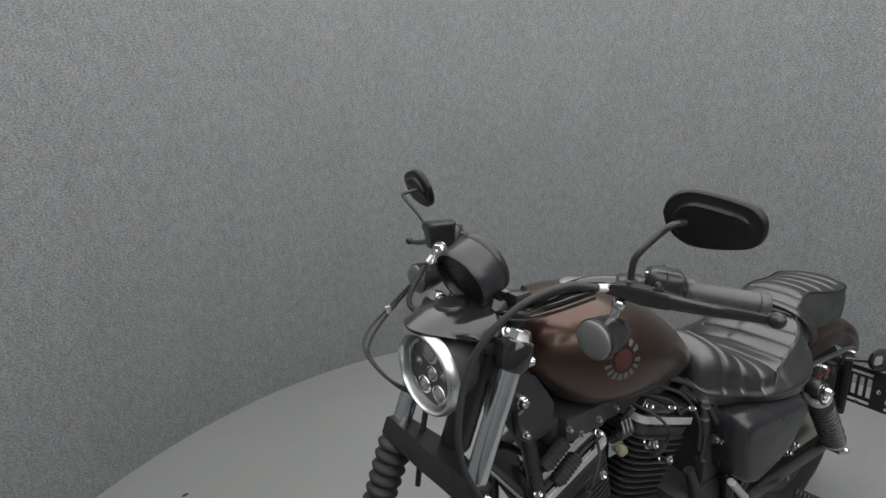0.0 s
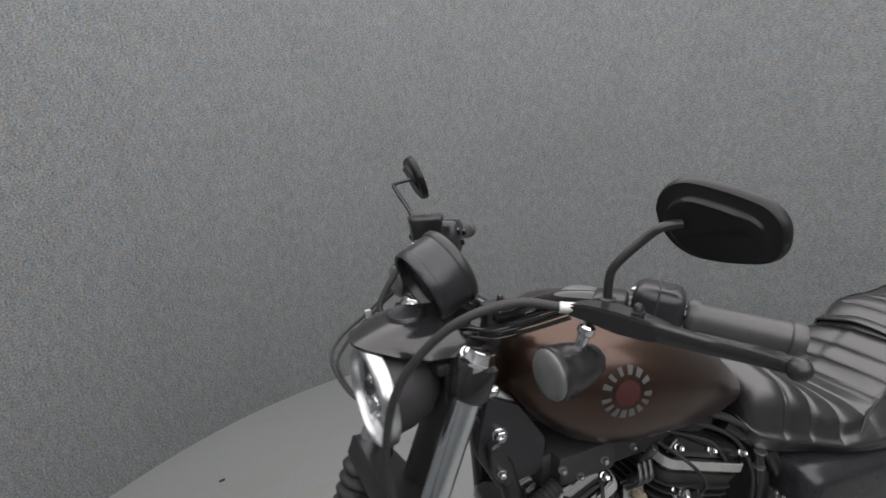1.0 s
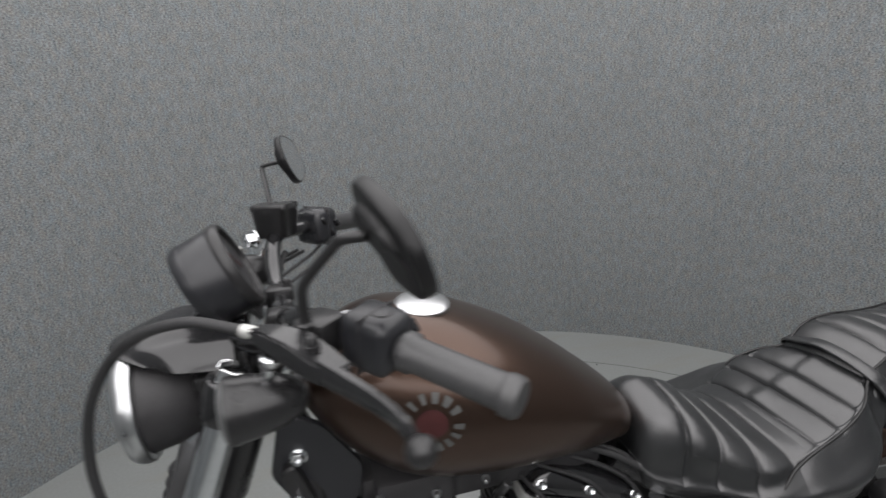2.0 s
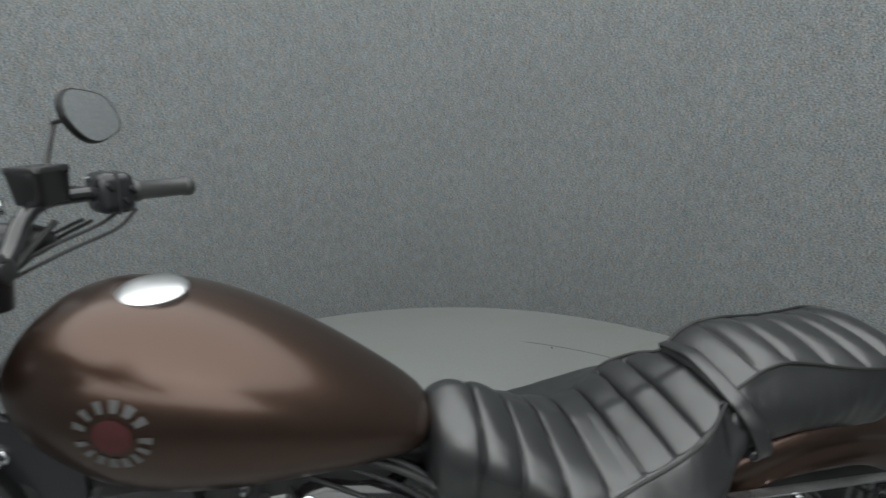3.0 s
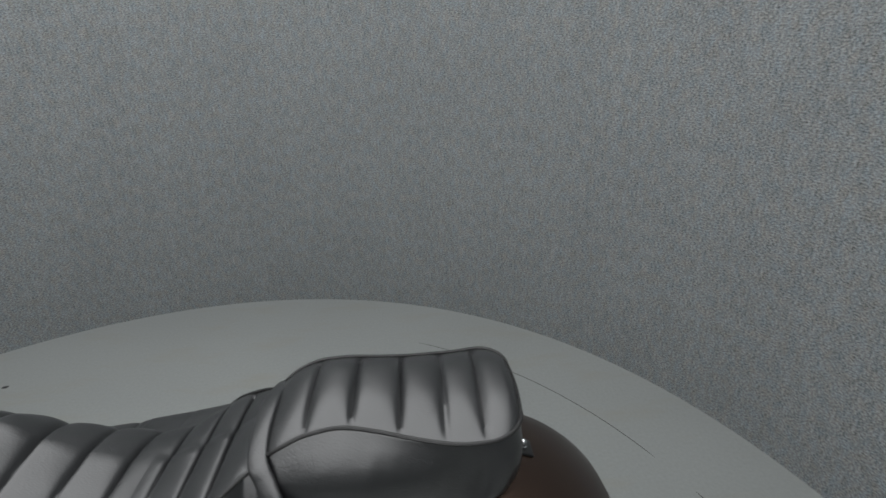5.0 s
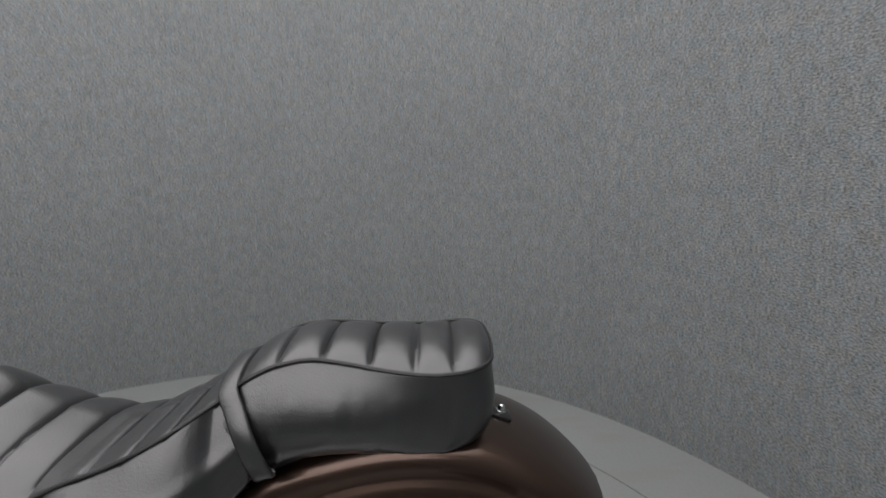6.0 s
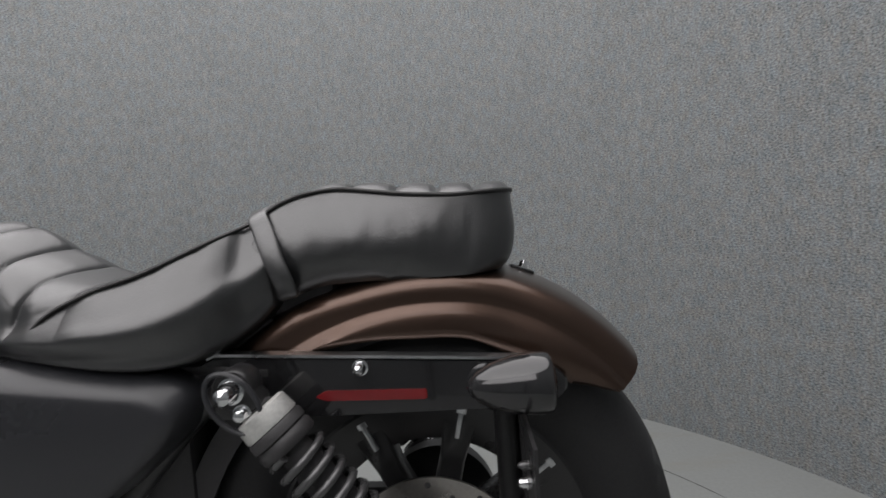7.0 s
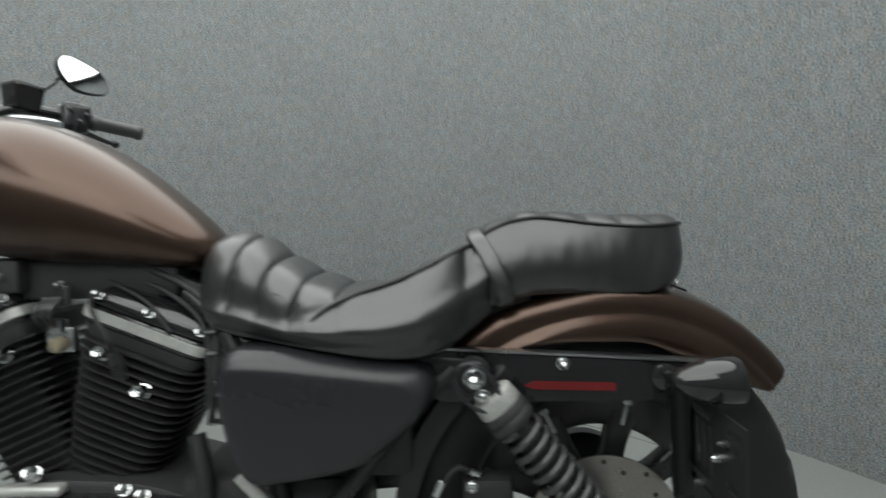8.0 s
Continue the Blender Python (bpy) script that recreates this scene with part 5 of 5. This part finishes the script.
def cylinder(s):
    """One finned cylinder with its head and rocker box; s is 1 for the rear one."""
    up = Vector((0.375 * s, 0, 0.927))
    side = Vector((0.927, 0, -0.375 * s)) * s
    y = Vector((0, 1, 0))

    def at(a, b, w):
        return CRANK + up * a + side * b + y * w

    def block(name, levels, mat, parent, label="", r=0.02, angle=40):
        rings = []
        for a, hb, hy in levels:
            rings.append([at(a, p, q) for p, q in rounded([(-hb, -hy), (hb, -hy), (hb, hy), (-hb, hy)], r, 3)])
        return part(name, loft(bmesh.new(), rings), mat, parent, label, angle=angle)

    top = 0.408
    barrel = block("cylinder", [(0.14, 0.062, 0.062), (0.24, 0.066, 0.066), (top - 0.06, 0.07, 0.07), (top - 0.01, 0.085, 0.075)], MATT, bike, "black finned engine cylinder")
    count = 15
    for k in range(count):
        a = 0.155 + (top - 0.185) * k / (count - 1)
        u = k / (count - 1)
        hb, hy = 0.076 + 0.036 * u ** 0.7, 0.078 + 0.017 * u
        block("fin", [(a - 0.0022, hb - 0.002, hy - 0.002), (a - 0.0016, hb, hy), (a + 0.0016, hb, hy), (a + 0.0022, hb - 0.002, hy - 0.002)], FIN, barrel, "", 0.05, 30)
    block("head_gasket", [(top - 0.026, 0.1, 0.084), (top - 0.004, 0.108, 0.088)], MATT, barrel, "", 0.02)
    box_ = block("rocker_box", [(top - 0.004, 0.108, 0.086), (top + 0.003, 0.112, 0.091), (top + 0.024, 0.112, 0.091), (top + 0.027, 0.11, 0.088)], GLOSS, bike, "black rocker box with a machined band", 0.024)
    block("rocker_band", [(top + 0.005, 0.112, 0.091), (top + 0.006, 0.114, 0.093), (top + 0.022, 0.114, 0.093), (top + 0.023, 0.112, 0.091)], ALLOY, box_, "thin machined alloy band", 0.024)
    block("rocker_cover", [(top + 0.027, 0.106, 0.084), (top + 0.031, 0.11, 0.087), (top + 0.05, 0.104, 0.08), (top + 0.068, 0.085, 0.06), (top + 0.075, 0.06, 0.035)], GLOSS, box_, "black rocker cover", 0.026, 60)
    for b in (-0.092, 0.0, 0.092):
        bolt(at(top + 0.044, b, -0.084), (0, -0.85, 0.5), 0.0065, box_, domed=False)
    for b, a in ((-0.052, top - 0.045), (0.03, top - 0.085)):
        bolt(at(a, b, -0.083), (0.1, -1, 0.35), 0.0115, barrel, "head_bolt", depth=0.026, domed=False)
    # plug boot and lead
    bm = bmesh.new()
    p, d = at(top - 0.075, -0.01 * s, -0.08), Vector((0.05 * s, -0.55, 0.85))
    prof = [(0, 0.008), (0.004, 0.011)]
    for k in range(6):
        prof += [(0.006 + 0.007 * k, 0.0125), (0.0095 + 0.007 * k, 0.0105)]
    lathe(bm, p, d, prof + [(0.054, 0.009), (0.06, 0.006)], 16)
    boot = part("plug_boot", bm, RUBBER, barrel, "ribbed black spark plug boot")
    q = p + d.normalized() * 0.058
    bm = bmesh.new()
    tube(bm, [q, q + Vector((0.0, -0.012, 0.03)), q + Vector((-0.03 * s, 0.0, 0.075)), q + Vector((-0.06 * s, 0.05, 0.1))], 0.0036, 10)
    part("plug_lead", bm, RUBBER, boot)


def engine():
    bm = bmesh.new()
    rings = []
    for y, k in ((-0.105, 0.93), (-0.1, 1.0), (0.1, 1.0), (0.105, 0.93)):
        rings.append([(-0.06 + x * k, y, 0.33 + z * k) for x, z in rounded([(-0.2, -0.14), (0.24, -0.14), (0.26, 0.06), (0.1, 0.11), (-0.12, 0.12), (-0.23, 0.04)], 0.05, 5)])
    case = part("crankcase", loft(bm, rings), MATT, bike, "black engine crankcase")
    bm = bmesh.new()
    o = rounded([(-0.28, 0.22), (0.2, 0.23), (0.25, 0.3), (0.22, 0.4), (0.06, 0.425), (-0.2, 0.43), (-0.3, 0.36)], 0.06, 6)
    cx, cz = -0.03, 0.325
    loft(bm, [[(cx + (x - cx) * k, y, cz + (z - cz) * k) for x, z in o] for y, k in ((-0.095, 1.0), (-0.13, 1.0), (-0.142, 0.97), (-0.147, 0.9), (-0.148, 0.5), (-0.148, 0.05))])
    primary = part("primary_cover", bm, SATIN, case, "satin black primary cover", angle=60)
    for x, z in o[::4]:
        bolt((cx + (x - cx) * 0.955, -0.146, cz + (z - cz) * 0.945), (0, -1, 0), 0.006, primary, domed=False)
    bm = bmesh.new()
    box(bm, -0.195, -0.08, -0.128, -0.1, 0.428, 0.447, 0.008, None, 3)
    part("lifter_cover", bm, ALLOY, case, "small bare alloy cover")
    bolt((-0.134, -0.11, 0.462), (0, -0.8, 0.6), 0.011, case, depth=0.018, domed=False)
    for x, z in ((0.03, 0.44), (0.06, 0.43), (0.17, 0.4)):
        bolt((x, -0.125, z), (0, -0.7, 0.7), 0.0085, case, depth=0.014, domed=False)
    # the bits between the cylinders: bracket, tan plug and a bare spring clip
    bm = bmesh.new()
    box(bm, -0.132, -0.082, -0.07, -0.055, 0.655, 0.7, 0.005)
    box(bm, -0.118, -0.096, -0.08, -0.06, 0.69, 0.715, 0.004)
    mount = part("engine_mount", bm, STEEL, bike, "cast alloy engine mount between the cylinders")
    bm = bmesh.new()
    lathe(bm, (-0.1, -0.07, 0.672), (-0.2, -1, -0.1), [(0, 0.012), (0.012, 0.0135), (0.018, 0.012), (0.02, 0.005)], 18)
    part("plug", bm, TAN, mount, "tan plastic plug")
    bm = bmesh.new()
    for dx in (-0.012, 0.0, 0.012):
        tube(bm, [(-0.118 + dx, -0.075, 0.7), (-0.11 + dx, -0.1, 0.728), (-0.1 + dx, -0.085, 0.752)], 0.0045, 8)
    rod(bm, (-0.09, -0.07, 0.74), (-0.075, -0.085, 0.775), 0.008)
    part("spring_clip", bm, SPRING, mount)
    bm = bmesh.new()
    box(bm, -0.3, 0.1, -0.06, 0.06, 0.745, 0.815, 0.01)
    box(bm, -0.28, -0.16, -0.085, 0.085, 0.76, 0.82, 0.012)
    coil = part("ignition_coil", bm, MATT, bike, "black ignition coil under the tank")
    for x, z, r in ((-0.19, 0.79, 0.0075), (-0.275, 0.8, 0.0075), (-0.105, 0.772, 0.007), (-0.24, 0.775, 0.007)):
        bolt((x, -0.086 if x < -0.15 else -0.061, z), (-0.2, -1, 0), r * 0.8, coil, mat=STEEL)
    for a, b in (((-0.28, -0.08, 0.77), (-0.345, -0.085, 0.735)), ((-0.255, -0.09, 0.73), (-0.32, -0.095, 0.695))):
        bm = bmesh.new()
        a, b = Vector(a), Vector(b)
        prof = [(0, 0.011)]
        for k in range(7):
            prof += [(0.004 + 0.009 * k, 0.0165), (0.009 + 0.009 * k, 0.0135)]
        lathe(bm, a, b - a, prof + [(0.072, 0.01)], 18)
        part("coil_boot", bm, RUBBER, coil, "ribbed black rubber boot")
    # steering-head cover plate with its bright bolt
    bm = bmesh.new()
    plate(bm, rounded([(-0.42, 0.86), (-0.395, 0.96), (-0.34, 0.93), (-0.29, 0.85), (-0.3, 0.79), (-0.38, 0.78)], 0.012), -0.062, -0.05, 0.003)
    head = part("head_cover", bm, SATIN_GREY, bike, "dark plate at the steering head")
    bolt((-0.378, -0.062, 0.887), (-0.1, -1, 0.1), 0.0105, head, depth=0.014, domed=False)
    bm = bmesh.new()
    plate(bm, rounded([(-0.405, 0.875), (-0.385, 0.885), (-0.36, 0.815), (-0.372, 0.795), (-0.395, 0.82)], 0.008), -0.08, -0.06, 0.003)
    part("horn_bracket", bm, SATIN, head)
    bolt((-0.385, -0.08, 0.83), (-0.2, -1, 0), 0.006, head, domed=False)


def frame_tubes():
    def run(name, pts, r, label="black frame tube"):
        bm = bmesh.new()
        tube(bm, pts, r, 14, 8)
        part(name, bm, SATIN, bike, label, angle=80)

    run("backbone", [(-0.38, 0, 0.97), (-0.2, 0, 0.88), (0.05, 0, 0.78), (0.22, 0, 0.7)], 0.026)
    for s in (-1, 1):
        run("downtube", [(-0.385, s * 0.02, 0.92), (-0.36, s * 0.06, 0.78), (-0.335, s * 0.095, 0.5), (-0.3, s * 0.1, 0.24), (-0.2, s * 0.11, 0.175), (0.1, s * 0.12, 0.17), (0.26, s * 0.125, 0.22), (0.29, s * 0.125, 0.35), (0.26, s * 0.12, 0.55), (0.2, s * 0.1, 0.69)], 0.0165)
        run("seat_rail", [(0.12, s * 0.06, 0.75), (0.25, s * 0.095, 0.66), (0.4, s * 0.11, 0.645), (0.54, s * 0.115, 0.638), (0.62, s * 0.115, 0.63)], 0.016)
        run("rear_stay", [(0.3, s * 0.125, 0.33), (0.42, s * 0.13, 0.47), (0.52, s * 0.125, 0.58), (0.57, s * 0.12, 0.625)], 0.014)
        bm = bmesh.new()
        loft(bm, [[(x, s * 0.13 + b * 0.016, z + a * h) for a, b in ((-1, -0.7), (-0.7, -1), (0.7, -1), (1, -0.7), (1, 0.7), (0.7, 1), (-0.7, 1), (-1, 0.7))] for x, z, h in ((0.28, 0.335, 0.03), (0.45, 0.345, 0.028), (0.65, 0.335, 0.022), (0.8, 0.325, 0.026), (0.87, 0.325, 0.024))])
        part("swingarm", bm, SATIN, bike, "black swingarm")
    bm = bmesh.new()
    box(bm, 0.2, 0.5, -0.105, 0.105, 0.44, 0.672, 0.02)
    part("battery_box", bm, MATT, bike, "black battery and oil tank housing")
    bm = bmesh.new()
    box(bm, 0.1, 0.4, -0.11, 0.11, 0.2, 0.45, 0.03)
    part("gearbox", bm, MATT, bike, "black gearbox casing")
    bm = bmesh.new()
    box(bm, 0.575, 0.655, -0.13, -0.085, 0.375, 0.45, 0.012)
    cal = part("brake_caliper", bm, MATT, bike, "dark brake caliper")
    for x, z in ((0.59, 0.44), (0.64, 0.4), (0.6, 0.39)):
        bolt((x, -0.131, z), (0, -1, 0.2), 0.008, cal, domed=False)
    cable("rear_brake_hose", [(0.6, -0.12, 0.45), (0.57, -0.13, 0.47), (0.54, -0.135, 0.44), (0.5, -0.13, 0.39), (0.4, -0.125, 0.36)], 0.005, "black brake hose with bright ferrules")
    for p, q in (((0.545, -0.137, 0.455), (0.533, -0.137, 0.43)), ((0.602, -0.122, 0.455), (0.588, -0.124, 0.463))):
        bm = bmesh.new()
        rod(bm, p, q, 0.0075, 10)
        part("hose_ferrule", bm, CHROME, bike, "bright hose ferrule")
    bm = bmesh.new()
    rod(bm, (0.235, -0.158, 0.478), (0.315, -0.158, 0.39), 0.011, 16)
    part("bright_tube", bm, ALLOY, bike, "short pale metal tube below the cover")
    bm = bmesh.new()
    prof = [(0, 0.012), (0.004, 0.017)]
    for k in range(8):
        prof += [(0.006 + 0.01 * k, 0.0175), (0.012 + 0.01 * k, 0.0145)]
    lathe(bm, (0.6, -0.165, 0.27), (0.1, -1, 0.05), prof + [(0.09, 0.018), (0.094, 0.012)], 18)
    part("footpeg", bm, RUBBER, bike, "ribbed black rubber footpeg")
    # wiring between tank and side cover
    for k, pts in enumerate((
        [(0.06, -0.06, 0.79), (0.12, -0.075, 0.765), (0.17, -0.09, 0.725), (0.185, -0.105, 0.66), (0.18, -0.11, 0.6), (0.17, -0.11, 0.54)],
        [(0.08, -0.05, 0.785), (0.14, -0.07, 0.755), (0.175, -0.095, 0.7), (0.178, -0.105, 0.63), (0.19, -0.11, 0.55)],
        [(0.02, -0.05, 0.78), (0.1, -0.07, 0.745), (0.15, -0.08, 0.7), (0.168, -0.1, 0.64), (0.165, -0.105, 0.57)],
        [(-0.02, -0.06, 0.775), (0.06, -0.085, 0.74), (0.1, -0.09, 0.69)],
    )):
        cable("wiring_loom", pts, 0.006 - 0.0008 * k, "black sleeved wiring")
    for z in (0.69, 0.655, 0.54):
        bm = bmesh.new()
        lathe(bm, (0.178, -0.105, z), (0, 0, 1), [(0, 0.012), (0.002, 0.0125), (0.004, 0.012)], 16)
        part("cable_tie", bm, STEEL, bike, "pale cable tie")
    bm = bmesh.new()
    tube(bm, [(0.14, -0.1, 0.52), (0.155, -0.11, 0.46), (0.16, -0.115, 0.4)], 0.014, 12)
    part("rubber_hose", bm, RUBBER, bike, "thick black rubber hose")
    bm = bmesh.new()
    box(bm, -0.02, 0.02, -0.006, 0.006, -0.012, 0.012, 0.003, Matrix.Translation((0.2, -0.125, 0.6)) @ Matrix.Rotation(radians(25), 4, "Y"))
    lug = part("cover_lug", bm, SATIN, bike, "black mounting lug")
    bolt((0.205, -0.131, 0.598), (0, -1, 0), 0.007, lug, domed=False)


tank()
seat()
fender()
plate_bracket()
wheel(Vector((0.803, 0, 0.344)), 0.344, 0.15, 0.212, "rear_wheel", 14.5)
for s in (-1, 1):
    shock(s)
    side_cover(s)
fork()
wheel(FRONT, 0.33, 0.1, 0.24, "front_wheel", 6)
headlight()
speedometer()
handlebar()
mirror((-0.2444, -0.3275, 1.262), (0.0114, -0.0713, -0.0056), (-0.0129, -0.0078, 0.0462), (1, 0.3, 0.4), [(-0.328, -0.256, 1.166), (-0.328, -0.257, 1.19), (-0.324, -0.262, 1.212), (-0.3, -0.28, 1.243), (-0.287, -0.292, 1.257), (-0.268, -0.3, 1.26)], -1)
mirror((-0.3378, 0.3484, 1.2505), (0.0114, 0.0707, -0.006), (-0.0132, 0.0066, 0.0464), (1, -0.4, 0.1), [(-0.386, 0.25, 1.178), (-0.389, 0.272, 1.2), (-0.396, 0.322, 1.232), (-0.397, 0.332, 1.241), (-0.392, 0.332, 1.246), (-0.36, 0.322, 1.252)], 1)
front_signal((-0.408, -0.259, 1.0975), [(-0.37, -0.26, 1.122), (-0.366, -0.263, 1.138), (-0.362, -0.265, 1.15)])
front_signal((-0.45, 0.192, 1.085), [(-0.412, 0.194, 1.108), (-0.4, 0.198, 1.13), (-0.39, 0.2, 1.145)])
cables()
for s in (1, -1):
    cylinder(s)
engine()
frame_tubes()
